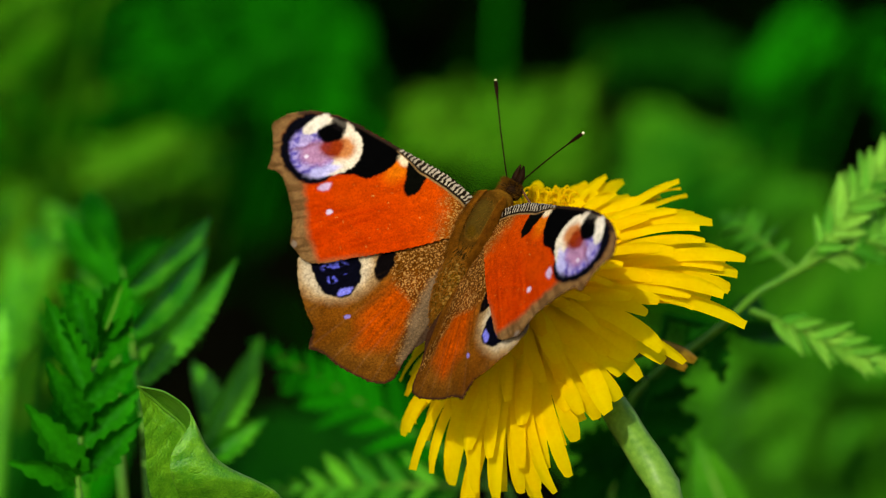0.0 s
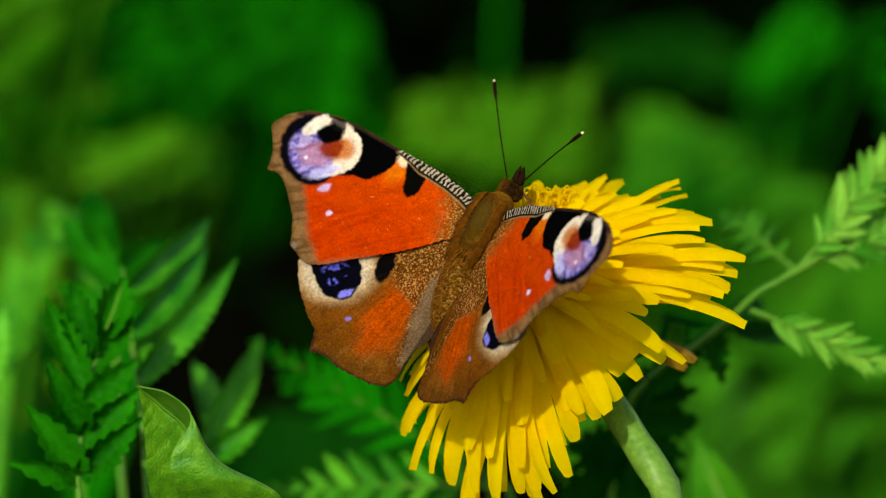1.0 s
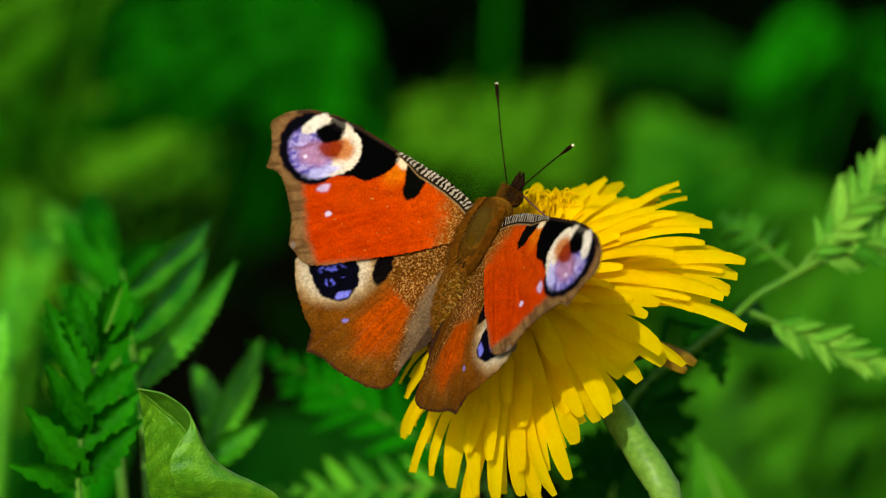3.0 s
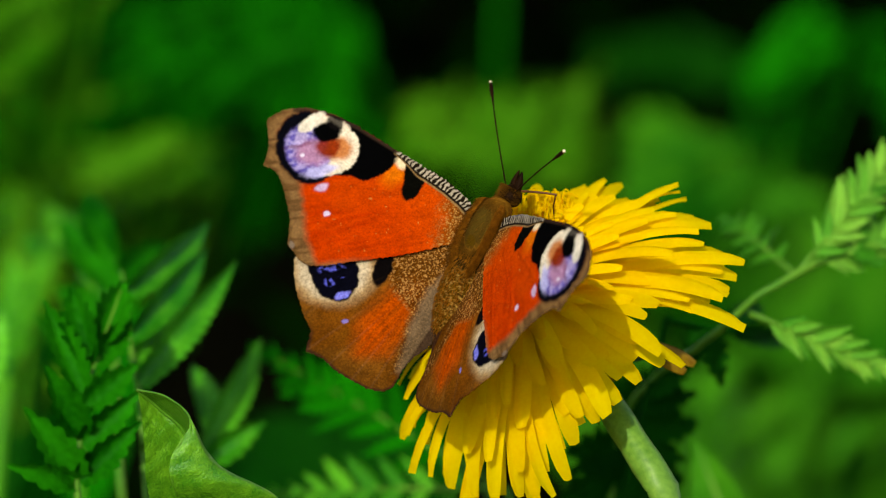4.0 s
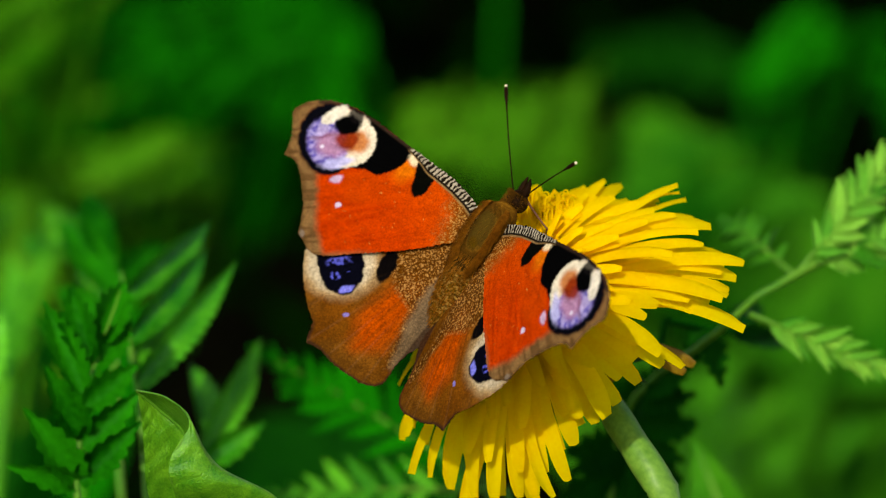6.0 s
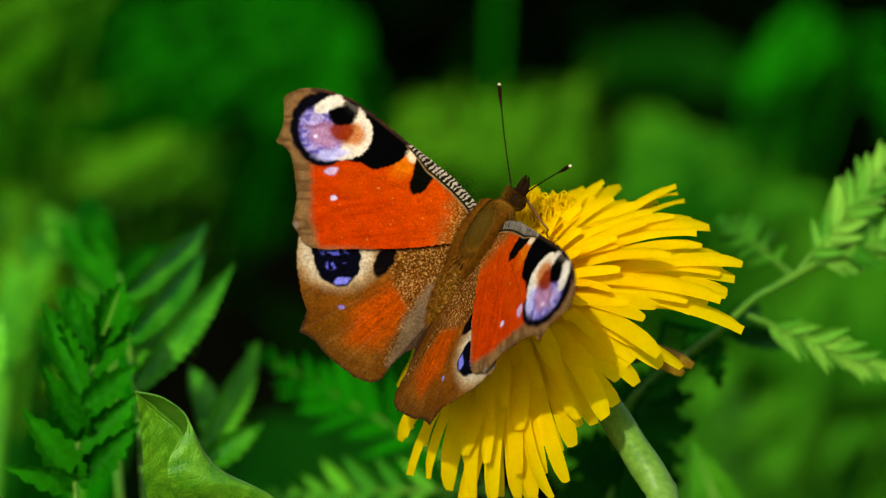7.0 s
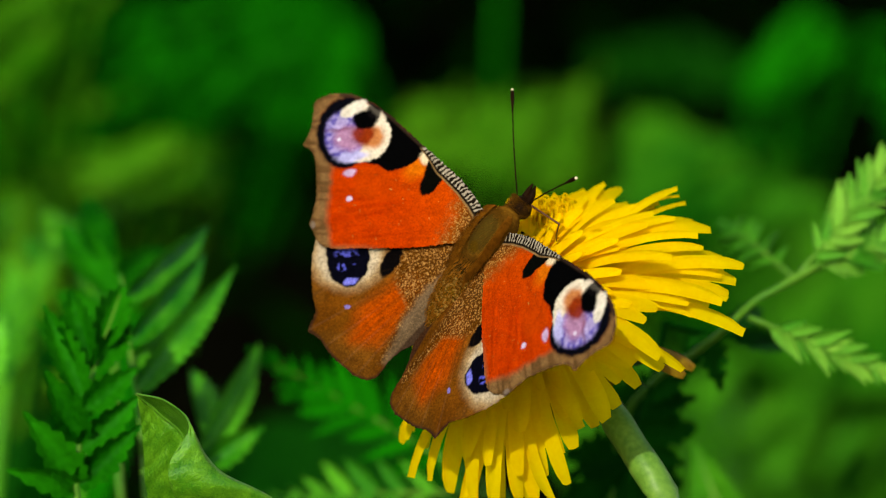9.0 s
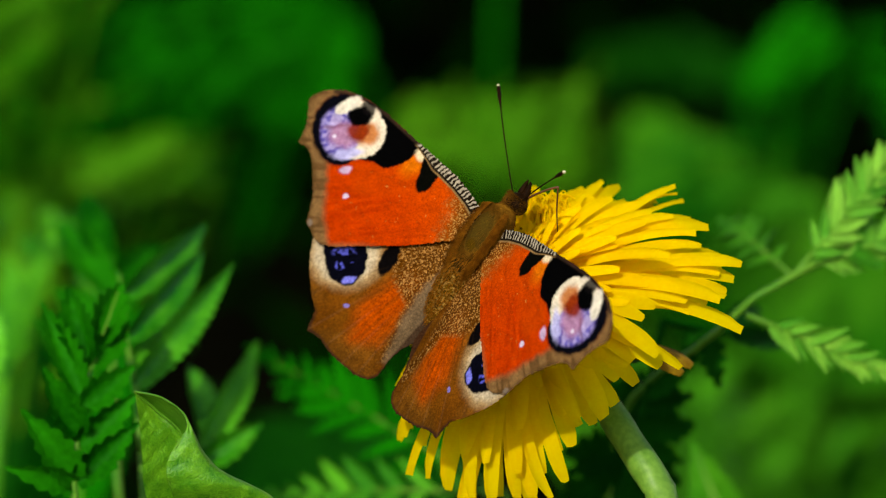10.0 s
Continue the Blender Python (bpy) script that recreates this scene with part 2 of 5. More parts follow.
    col = lay(col, sstep(-0.03, 0.05, eye) * sstep(-0.02, 0.06, oval(ex, ey, 634, 238, 62, 56, 0)), (0.80, 0.69, 0.49))
    lilac = sstep(-0.06, 0.16, oval(ex, ey, 612, 240, 38, 46, 8))
    col = lay(col, lilac, (0.11, 0.085, 0.36))
    col = lay(col, lilac * 0.75 * sstep(0.35, 0.75, 0.55 * lattice(x * 0.35, y, 4, 9) + 0.45 * lattice(x, y, 3.5, 19)), (0.44, 0.37, 0.64))
    col = lay(col, 0.85 * sstep(-0.05, 0.55, oval(ex, ey, 618, 246, 36, 29, 8)), (0.42, 0.20, 0.30))
    col = lay(col, 0.6 * sstep(-0.1, 0.5, oval(ex, ey, 604, 219, 16, 9, -25)), (0.50, 0.40, 0.62))
    col = lay(col, 0.9 * sstep(-0.1, 0.5, oval(ex, ey, 626, 279, 36, 11, -6)), (0.48, 0.46, 0.76))
    col = lay(col, 0.55 * sstep(0.0, 0.6, oval(ex, ey, 602, 231, 34, 5, -4)), (0.14, 0.03, 0.06))
    col = lay(col, 0.9 * sstep(0.0, 0.5, oval(ex, ey, 603, 247, 5, 4)), (0.72, 0.66, 0.78))
    # cream above the pupil, rust below it, then the pupil
    col = lay(col, sstep(-0.1, 0.15, oval(ex, ey, 628, 193, 27, 12, -28)), (0.76, 0.68, 0.52))
    col = lay(col, 0.9 * sstep(-0.05, 0.5, oval(ex, ey, 661, 243, 28, 26, -30)), (0.52, 0.14, 0.006))
    col = lay(col, 0.95 * sstep(-0.05, 0.45, oval(ex, ey, 646, 238, 25, 24, 10)), (0.22, 0.018, 0.001))
    col = lay(col, sstep(-0.1, 0.22, oval(ex, ey, 648, 213, 24, 18, -8)), (0.0008, 0.0008, 0.0008))
    col = lay(col, 0.9 * sstep(-0.1, 0.3, oval(ex, ey, 664, 199, 14, 12, 40)), (0.004, 0.003, 0.003))
    # pale costal spot, dark bar
    col = lay(col, sstep(0, 0.5, oval(wx, wy, 757, 281, 17, 15, -30)), (0.72, 0.58, 0.34))
    bar = poly_in(wx, wy, [(763, 280), (794, 298), (780, 322), (761, 344), (749, 346), (744, 335), (752, 310)])
    col = lay(col, sstep(-2, 2, bar), (0.002, 0.002, 0.001))
    # banded leading edge towards the root
    cpts = [(752, 255), (770, 273), (800, 300), (825, 326), (845, 353), (862, 386)]
    dist, along, run = np.full(x.shape, 1e9), np.zeros(x.shape), 0.0
    for (ax, ay), (bx, by) in zip(cpts, cpts[1:]):
        ln = math.hypot(bx - ax, by - ay)
        t = np.clip(((x - ax) * (bx - ax) + (y - ay) * (by - ay)) / ln ** 2, 0, 1)
        d = np.hypot(x - ax - t * (bx - ax), y - ay - t * (by - ay))
        along = np.where(d < dist, run + t * ln, along)
        dist = np.minimum(d, dist)
        run += ln
    on = sstep(0, 6, along)
    dist = dist * (1 + 1.1 * sstep(55, 0, along))
    col = lay(col, on * sstep(25, 23, dist), (0.24, 0.14, 0.05))
    col = lay(col, on * sstep(22, 20, dist), (0.012, 0.008, 0.004))
    wave = np.sin(along * 2 * math.pi / 7.4 + 1.5 * (lattice(x, y, 12, 11) - 0.5) + dist * 0.12 + 3.6 * (lattice(x, y, 5, 12) - 0.5))
    col = lay(col, on * sstep(18, 16, dist) * sstep(-0.15, 0.35, wave), (0.38, 0.32, 0.22))
    # lilac dots
    col = lay(col, sstep(0.0, 0.5, oval(wx, wy, 621, 308, 15, 8, -12)), (0.52, 0.36, 0.52))
    col = lay(col, sstep(0.0, 0.5, oval(wx, wy, 621, 354, 7, 6)), (0.62, 0.50, 0.62))
    col = lay(col, 0.4 * sstep(0.0, 0.5, oval(wx, wy, 555, 398, 6, 9)), (0.30, 0.26, 0.22))
    return col * (0.62 + 0.22 * lattice(x, y, 2.4, 16))[:, None] * (0.86 + 0.28 * lattice(x, y, 11, 17))[:, None]


def hindwing_colours(u, v, inner=1.0):
    """inner: how much of the grey inner fold lies open."""
    du, dv = u - HW_O[0], v - HW_O[1]
    det = HW_X[0] * HW_Y[1] - HW_Y[0] * HW_X[1]
    x = 620 + (du * HW_Y[1] - dv * HW_Y[0]) / det
    y = 500 + (dv * HW_X[0] - du * HW_X[1]) / det
    wx = x + 5 * (lattice(x, y, 12, 21) - 0.5) + 2 * (lattice(x, y, 3.5, 22) - 0.5)
    wy = y + 5 * (lattice(x, y, 12, 23) - 0.5) + 2 * (lattice(x, y, 3.5, 24) - 0.5)
    fleck = 0.6 * lattice(x * 0.55 - y * 0.6, y * 0.55 + x * 0.6, 1.5, 25) + 0.4 * lattice(x, y, 1.9, 56)
    ray = lattice(np.arctan2(y - 430, 830 - x) * 420, np.hypot(x - 830, y - 430) * 0.12, 5, 26)
    col = np.tile([0.18, 0.054, 0.003], (len(u), 1))
    col = lay(col, 0.5 * sstep(0.4, 0.8, ray), (0.12, 0.040, 0.002))
    col = lay(col, 0.5 * sstep(0.3, 0.9, lattice(x, y, 40, 27)), (0.22, 0.088, 0.010))
    red = poly_in(wx, wy, [(622, 600), (638, 548), (690, 508), (722, 492), (742, 498), (708, 560), (664, 606)])
    col = lay(col, sstep(-26, 14, red) * (0.65 + 0.35 * ray), (0.46, 0.058, 0.0))
    flecks = poly_in(wx, wy, [(690, 425), (830, 395), (960, 340), (960, 420), (800, 480), (748, 540), (705, 592), (690, 640), (668, 640), (716, 542), (700, 500)])
    z = sstep(-8, 8, flecks)
    col = lay(col, z * 0.85, (0.095, 0.029, 0.001))
    col = lay(col, z * sstep(0.50, 0.72, fleck), (0.46, 0.22, 0.055))
    grey = poly_in(wx, wy, [(748, 512), (800, 470), (775, 560), (748, 606), (690, 650), (676, 640), (712, 566)])
    col = lay(col, inner * sstep(-8, 8, grey), (0.26, 0.165, 0.08))
    col = lay(col, inner * sstep(-8, 8, grey) * 0.5 * ray, (0.12, 0.068, 0.022))
    cream = oval(wx, wy, 613, 446, 74, 72, 0)
    col = lay(col, sstep(-0.12, 0.22, cream) * (0.45 + 0.55 * sstep(535, 490, y)) * sstep(700, 670, x), (0.46, 0.30, 0.13))
    col = lay(col, sstep(0.10, 0.34, cream) * (0.35 + 0.65 * sstep(540, 500, y)) * sstep(690, 668, x), (0.66, 0.53, 0.33))
    dark = oval(wx, wy, 613, 450, 40, 58, 0)
    col = lay(col, sstep(-0.02, 0.06, dark), (0.002, 0.002, 0.006))
    blue = (0.10, 0.11, 0.60)
    spark = sstep(0.35, 0.7, lattice(x, y, 4, 28))
    col = lay(col, sstep(0, 0.4, oval(wx, wy, 618, 497, 17, 7, -18)), (0.18, 0.19, 0.72))
    col = lay(col, sstep(0, 0.4, oval(wx, wy, 602, 472, 10, 9)) * spark, blue)
    col = lay(col, sstep(0, 0.4, oval(wx, wy, 612, 446, 27, 9, -5)) * spark, blue)
    col = lay(col, sstep(0, 0.4, oval(wx, wy, 622, 466, 5, 4)) * spark, blue)
    col = lay(col, sstep(-0.05, 0.2, oval(wx, wy, 690, 462, 15, 34, 30)), (0.003, 0.002, 0.002))
    col = lay(col, sstep(0, 0.5, oval(wx, wy, 613, 541, 7, 4, -10)), (0.26, 0.20, 0.55))
    # darker scalloped outer edge
    rimline = poly_in(x, y, [(555, 405), (548, 470), (549, 500), (551, 525), (555, 550), (541, 583), (560, 597), (580, 625), (600, 645),
                             (625, 665), (648, 672), (665, 665), (760, 560), (830, 430)])
    col = col * (0.88 + 0.24 * ray)[:, None]
    col = col * (1 - 0.34 * sstep(48, 6, rimline) * sstep(500, 560, y))[:, None]
    col = lay(col, 0.8 * sstep(7, 2, rimline) * sstep(530, 570, y), (0.035, 0.016, 0.009))
    for ex, ey in ((541, 583), (572, 612), (600, 645), (626, 664), (550, 520)):
        ln = math.hypot(ex - 830, ey - 430)
        d = np.abs((x - 830) * (ey - 430) - (y - 430) * (ex - 830)) / ln
        col = lay(col, 0.16 * sstep(2.2, 0.6, d) * sstep(160, 60, np.hypot(x - ex, y - ey)), (0.26, 0.13, 0.05))
    return col * (0.42 + 0.36 * lattice(x, y, 2.1, 36))[:, None] * (0.84 + 0.32 * lattice(x, y, 12, 37))[:, None]


FW_LINE = [(-1.1, 0.8), (1.2, 1.9), (4.1, 2.7), (7.2, 3.1), (10.8, 3.4), (13.2, 3.6), (16.3, 3.9), (19.4, 4.2), (22.3, 4.3), (25.0, 4.0), (27.4, 3.5), (29.5, 2.5), (31.2, 1.1), (32.0, -0.1), (31.7, -1.0), (30.6, -2.7), (29.9, -4.1), (29.7, -6.0), (28.6, -6.0), (27.4, -6.1), (26.1, -7.0), (24.4, -8.8), (22.9, -10.6), (22.0, -12.4), (21.3, -14.1), (20.1, -14.6), (19.0, -15.2), (17.3, -15.3), (15.2, -14.4), (11.4, -12.0), (7.7, -9.8), (4.1, -7.3), (1.4, -5.2), (-0.8, -3.2)]
HW_LINE = [(1.0, 0.0), (9.0, -5.5), (16.5, -10.8), (19.3, -13.2), (20.3, -14.8), (18.6, -17.9), (17.0, -19.7), (15.6, -21.2), (14.0, -22.5), (13.4, -25.2), (11.3, -25.1), (8.3, -25.9), (5.8, -26.2), (2.9, -26.3), (0.9, -25.7), (-0.1, -24.5), (-0.3, -22.1), (-1.0, -20.1), (-2.0, -18.6), (-2.6, -17.2), (-2.4, -15.5), (-1.7, -13.3), (-1.5, -10.8), (-1.4, -8.1), (-1.7, -5.3)]
FW_O, FW_X, FW_Y = (22.656, 1.948), (-0.077, 0.0451), (-0.0517, -0.0615)
HW_O, HW_X, HW_Y = (11.5, -16.515), (-0.0769, 0.0447), (-0.0499, -0.0611)


def outline(ctrl, ragged, step, seed):
    """A closed smooth line through the control points with a finely notched edge."""
    c = [Vector((p[0], p[1], 0)) for p in ctrl]
    pts = []
    for i in range(len(c)):
        p0, p1, p2, p3 = c[i - 1], c[i], c[(i + 1) % len(c)], c[(i + 2) % len(c)]
        n = max(2, int((p2 - p1).length / step))
        for k in range(n):
            t = k / n
            # straighter than Catmull-Rom, so corners stay crisp
            m1, m2 = (p2 - p0) * 0.3, (p3 - p1) * 0.3
            h = 2 * t ** 3 - 3 * t * t + 1, t ** 3 - 2 * t * t + t, -2 * t ** 3 + 3 * t * t, t ** 3 - t * t
            q = p1 * h[0] + m1 * h[1] + p2 * h[2] + m2 * h[3]
            q += Vector((noise.noise(q * 2.5 + Vector((seed, 0, 0))), noise.noise(q * 2.5 + Vector((0, seed, 5))), 0)) * ragged
            pts.append(q.to_2d())
    return pts


def wing_mesh(name, ctrl, colours, side, bow, step=0.085):
    """A thin wing plate, upper face, under face and rim; side -1 or 1."""
    from_line = outline(ctrl, 0.2, 0.14, 7)
    us, vs = [p.x for p in from_line], [p.y for p in from_line]
    gx, gy = np.meshgrid(np.arange(min(us), max(us), step), np.arange(min(vs), max(vs), step))
    gx, gy = gx.ravel() + (np.round(gy.ravel() / step) % 2) * step * 0.5, gy.ravel()
    keep = poly_in(gx, gy, [(p.x, p.y) for p in from_line]) > step * 0.6
    pts = np.concatenate([np.array([(p.x, p.y) for p in from_line]), np.stack([gx[keep], gy[keep]], 1)])
    n_rim = len(from_line)
    tri = triangles(pts, n_rim)
    u, v = pts[:, 0], pts[:, 1]
    col = colours(u, v)
    # gentle bow, and veins fanning out from the root
    ang = np.degrees(np.arctan2(-v + 1.5, u + 3.0))
    rad = np.hypot(u, v)
    z = bow * np.sin(np.clip(rad / 30, 0, 1) * math.pi) * 0.9
    for k in range(9):
        a = -6 + k * 10.5 + 2 * math.sin(k * 2.1)
        z = z + 0.07 * np.exp(-((ang - a) / (14.0 / (rad + 4))) ** 2) * sstep(3, 9, rad)
    z = z + 0.10 * (lattice(u, v, 5.0, 31) - 0.5)
    top = np.stack([u * side, v, z], 1) * U
    low = top - np.array([0, 0, 0.07 * U])
    N = len(pts)
    verts = np.concatenate([top, low])
    a = tri if side > 0 else tri[:, ::-1]
    rim = []
    for k in range(n_rim):
        j = (k + 1) % n_rim
        rim.append((k, k + N, j + N, j))
    faces = [tuple(f) for f in a.tolist()] + [tuple(f) for f in (a[:, ::-1] + N).tolist()] + rim
    me = mesh_of(name, verts.tolist(), faces, SCALES)
    layer = me.color_attributes.new("scales", "FLOAT_COLOR", "POINT")
    full = np.ones((2 * N, 4), np.float32)
    full[:N, :3] = col
    full[N:, :3] = (0.05, 0.028, 0.012)
    full[N:N + n_rim, :3] = col[:n_rim] * 0.8
    layer.data.foreach_set("color", full.ravel())
    return me


def triangles(pts, n_rim):
    edges = [(k, (k + 1) % n_rim) for k in range(n_rim)]
    res = delaunay_2d_cdt([Vector((float(p[0]), float(p[1]))) for p in pts], edges, [], 1, 1e-6, True)
    vs, fs, origin = res[0], res[2], res[3]
    back = [o[0] if o else -1 for o in origin]
    out = []
    for f in fs:
        q = [back[k] for k in f]
        if min(q) < 0:
            continue
        for k in range(1, len(q) - 1):
            a, b, c = pts[q[0]], pts[q[k]], pts[q[k + 1]]
            if (b[0] - a[0]) * (c[1] - a[1]) - (b[1] - a[1]) * (c[0] - a[0]) < 0:
                out.append((q[0], q[k + 1], q[k]))
            else:
                out.append((q[0], q[k], q[k + 1]))
    out = np.array(out)
    mid = pts[out].mean(axis=1)
    return out[poly_in(mid[:, 0], mid[:, 1], pts[:n_rim]) > 0]


def fur_mesh(name, count, seed, place, mat, length, width):
    """Short tapering hairs; place(rng) gives root and direction."""
    rng = random.Random(seed)
    verts, faces = [], []
    for _ in range(count):
        p, d = place(rng)
        p, d = Vector(p), Vector(d).normalized()
        a = d.cross(Vector((rng.uniform(-1, 1), rng.uniform(-1, 1), rng.uniform(-1, 1)))).normalized()
        b = d.cross(a)
        ln = length * rng.uniform(0.6, 1.3)
        k = len(verts)
        bend = Vector((0, -0.35 * ln, 0))
        for s, w in ((0, 1.0), (0.55, 0.75)):
            c = p + d * ln * s + bend * s * s
            for q in range(3):
                t = 2.094 * q
                verts.append(c + (a * math.cos(t) + b * math.sin(t)) * width * w)
        verts.append(p + d * ln + bend)
        for q in range(3):
            r = (q + 1) % 3
            faces += [(k + q, k + r, k + 3 + r, k + 3 + q), (k + 3 + q, k + 3 + r, k + 6)]
    return mesh_of(name, scaled(verts), faces, mat)


butterfly = thing("butterfly", spot(5.6, 4.6, 0), "peacock butterfly with red eyespotted wings spread on a dandelion", "butterfly")
forewing_a = part("forewing", wing_mesh("forewing_a", FW_LINE, forewing_colours, -1, 0.5), butterfly, "orange-red forewing with lilac eyespot and brown rim")
forewing_b = part("forewing", wing_mesh("forewing_b", FW_LINE, forewing_colours, 1, 0.5), butterfly, "orange-red forewing with lilac eyespot and brown rim")
hindwing_a = part("hindwing", wing_mesh("hindwing_a", HW_LINE, hindwing_colours, -1, 0.3), butterfly, "brown hindwing with black and blue eyespot")
hindwing_b = part("hindwing", wing_mesh("hindwing_b", HW_LINE, lambda u, v: hindwing_colours(u, v, 0.0), 1, 0.3), butterfly, "brown hindwing with black and blue eyespot")


def body_colours(me, fn):
    n = len(me.vertices)
    co = np.empty(n * 3, np.float32)
    me.vertices.foreach_get("co", co)
    co = co.reshape(-1, 3) / U
    layer = me.color_attributes.new("scales", "FLOAT_COLOR", "POINT")
    full = np.ones((n, 4), np.float32)
    full[:, :3] = fn(co[:, 0], co[:, 1], co[:, 2])
    layer.data.foreach_set("color", full.ravel())
    return me


def thorax_colours(x, y, z):
    f = lattice(x * 40 + 300, y * 40 + 300, 6, 41)
    col = np.tile([0.105, 0.043, 0.003], (len(x), 1))
    col = lay(col, sstep(0.5, 0.75, f) * 0.8, (0.17, 0.075, 0.006))
    col = lay(col, 0.9 * sstep(-0.05, 0.25, oval(x + 0.5 * (f - 0.5), y, -0.1, -0.9, 2.1, 3.5)), (0.040, 0.024, 0.003))
    col = lay(col, 0.7 * sstep(0.0, 0.3, oval(x, y, 0, -0.6, 1.2, 2.6)), (0.062, 0.036, 0.004))
    col = lay(col, 0.8 * sstep(0.05, 0.3, oval(x, y, 0, -3.0, 1.0, 0.9)), (0.06, 0.03, 0.001))
    return col


def abdomen_colours(x, y, z):
    f = lattice(x * 30 + 300, y * 30 + 900, 5, 42)
    g = lattice(x * 30 + 300, y * 30 + 900, 22, 43)
    col = np.tile([0.05, 0.022, 0.001], (len(x), 1))
    col = lay(col, 0.8 * sstep(0.4, 0.8, g), (0.10, 0.045, 0.002))
    col = lay(col, 0.8 * sstep(0.55, 0.75, f), (0.34, 0.19, 0.04))
    # Front end darkened to paint in the gap behind the thorax.
    col = lay(col, 0.85 * sstep(-8.2, -6.2, y), (0.014, 0.008, 0.002))
    ring = 0.5 + 0.5 * np.cos((y + 4.6) / 14.5 * 8 * 2 * math.pi)
    return lay(col, 0.6 * sstep(0.75, 1.0, ring), (0.035, 0.015, 0.001))


def build_body():
    prof = [(-5.6, 0.5), (-5.0, 1.3), (-4.0, 1.85), (-2.2, 2.3), (-0.2, 2.4), (1.6, 2.1), (2.9, 1.6), (3.6, 1.1), (3.9, 0.4)]
    prof = [(p.x, p.y) for p in curve_points([(a, b, 0) for a, b in prof], 70)]
    v, f = spun(prof, 80, (1.20, 0.95))
    v = [(x, y, z - 1.3) for x, y, z in v]
    part("thorax", body_colours(mesh_of("thorax", scaled(v), f, SCALES), thorax_colours), butterfly, "furry olive-brown thorax")
    # ringed abdomen, bending down towards its tip
    prof = []
    for i in range(121):
        s = i / 120
        y = -4.6 - 14.5 * s
        r = 2.55 * math.sin(math.pi * (0.16 + 0.80 * s)) ** 0.6 * (1 - 0.25 * s) + 0.07 * math.cos(s * 8 * 2 * math.pi)
        prof.append((y, max(r, 0.15)))
    v, f = spun(prof, 72, (1.30, 0.9))
    v = [(x, y, z - 1.3 - 0.011 * (y + 4.6) ** 2) for x, y, z in v]
    part("abdomen", body_colours(mesh_of("abdomen", scaled(v), f, SCALES), abdomen_colours), butterfly, "ringed brown abdomen with gold flecks")
    prof = [(3.2, 0.8), (3.7, 1.45), (4.5, 1.7), (5.2, 1.45), (5.8, 0.95), (6.1, 0.4)]
    v, f = spun(prof, 18, (1.05, 0.9))
    head = part("head", mesh_of("head", scaled([(x, y, z - 2.2) for x, y, z in v]), f, CHITIN), butterfly, "dark brown head")
    for s in (-1, 1):
        v, f = spun([(-0.75, 0.1), (-0.6, 0.5), (-0.2, 0.75), (0.2, 0.75), (0.6, 0.5), (0.75, 0.1)], 14, (0.75, 1.0))
        part("eye", mesh_of("eye", scaled([(x + s * 1.25, y + 4.6, z - 2.2) for x, y, z in v]), f, CHITIN), head, "dark compound eye")
        v, f = tube(curve_points([(s * 0.4, 5.2, -2.5), (s * 0.5, 6.6, -2.2), (s * 0.3, 8.1, -1.8)], 7), [0.35, 0.5, 0.55, 0.48, 0.4, 0.26, 0.1], 8)
        part("palp", mesh_of("palp", scaled(v), f, CHITIN), head, "dark pointed palp")
    for s in (-1, 1):
        for k, y0 in enumerate((0.6, -0.8, -2.4)):
            x1, y1 = s * (2.6 + 0.5 * k), y0 + (1.0, 0.0, -2.0)[k]
            pts = curve_points([(s * 1.2, y0, -3.6), (x1, y1, -4.6), (x1 * 1.1, y1 * 1.05, -8.4), (x1 * 1.15, y1 * 1.15, -10.6)], 12)
            v, f = tube(pts, [0.3 - 0.018 * i for i in range(12)], 6)
            part("leg", mesh_of("leg", scaled(v), f, CHITIN), butterfly, "thin dark jointed leg")

    def on_thorax(rng):
        while True:
            t, q = rng.uniform(-5.4, 3.7), rng.uniform(-1.9, 1.9)
            # the middle of the back is nearly bare
            if (q / 1.0) ** 2 + ((t + 0.8) / 3.2) ** 2 > 1 or rng.random() < 0.05:
                break
        r = 2.3 * math.sqrt(max(0.05, 1 - ((t + 0.9) / 5.0) ** 2))
        nx, nz = math.sin(q), math.cos(q)
        return (1.15 * r * nx, t, r * nz * 0.95 - 1.3), (nx * 0.9 + rng.uniform(-0.3, 0.3), -0.6 + rng.uniform(-0.4, 0.4), nz * 0.6)

    def on_sides(rng):
        t = rng.uniform(-7.0, 3.0)
        s = rng.choice((-1, 1))
        q = rng.uniform(-1.6, -0.7) if s < 0 else rng.uniform(0.8, 1.15)
        r = 2.3 * math.sqrt(max(0.25, 1 - ((t + 1.0) / 6.4) ** 2))
        return (1.18 * r * math.sin(q), t, r * math.cos(q) - 1.0), ((-1.0 if s < 0 else 0.35) + rng.uniform(-0.3, 0.3), -0.7 + rng.uniform(-0.5, 0.4), 0.3)

    def on_abdomen(rng):
        s, q = rng.random(), rng.gauss(0, 1.0)
        y = -4.4 - 14 * s
        r = 2.55 * math.sin(math.pi * (0.16 + 0.80 * s)) ** 0.6 * (1 - 0.25 * s)
        return (1.28 * r * math.sin(q), y, r * math.cos(q) - 1.3 - 0.011 * (y + 4.6) ** 2), (math.sin(q) * 0.4, -1, math.cos(q) * 0.35)

    def on_head(rng):
        q, t = rng.uniform(-1.6, 1.6), rng.uniform(3.5, 5.6)
        return (1.2 * math.sin(q), t, 1.1 * math.cos(q) - 2.2), (math.sin(q), 0.4, math.cos(q))

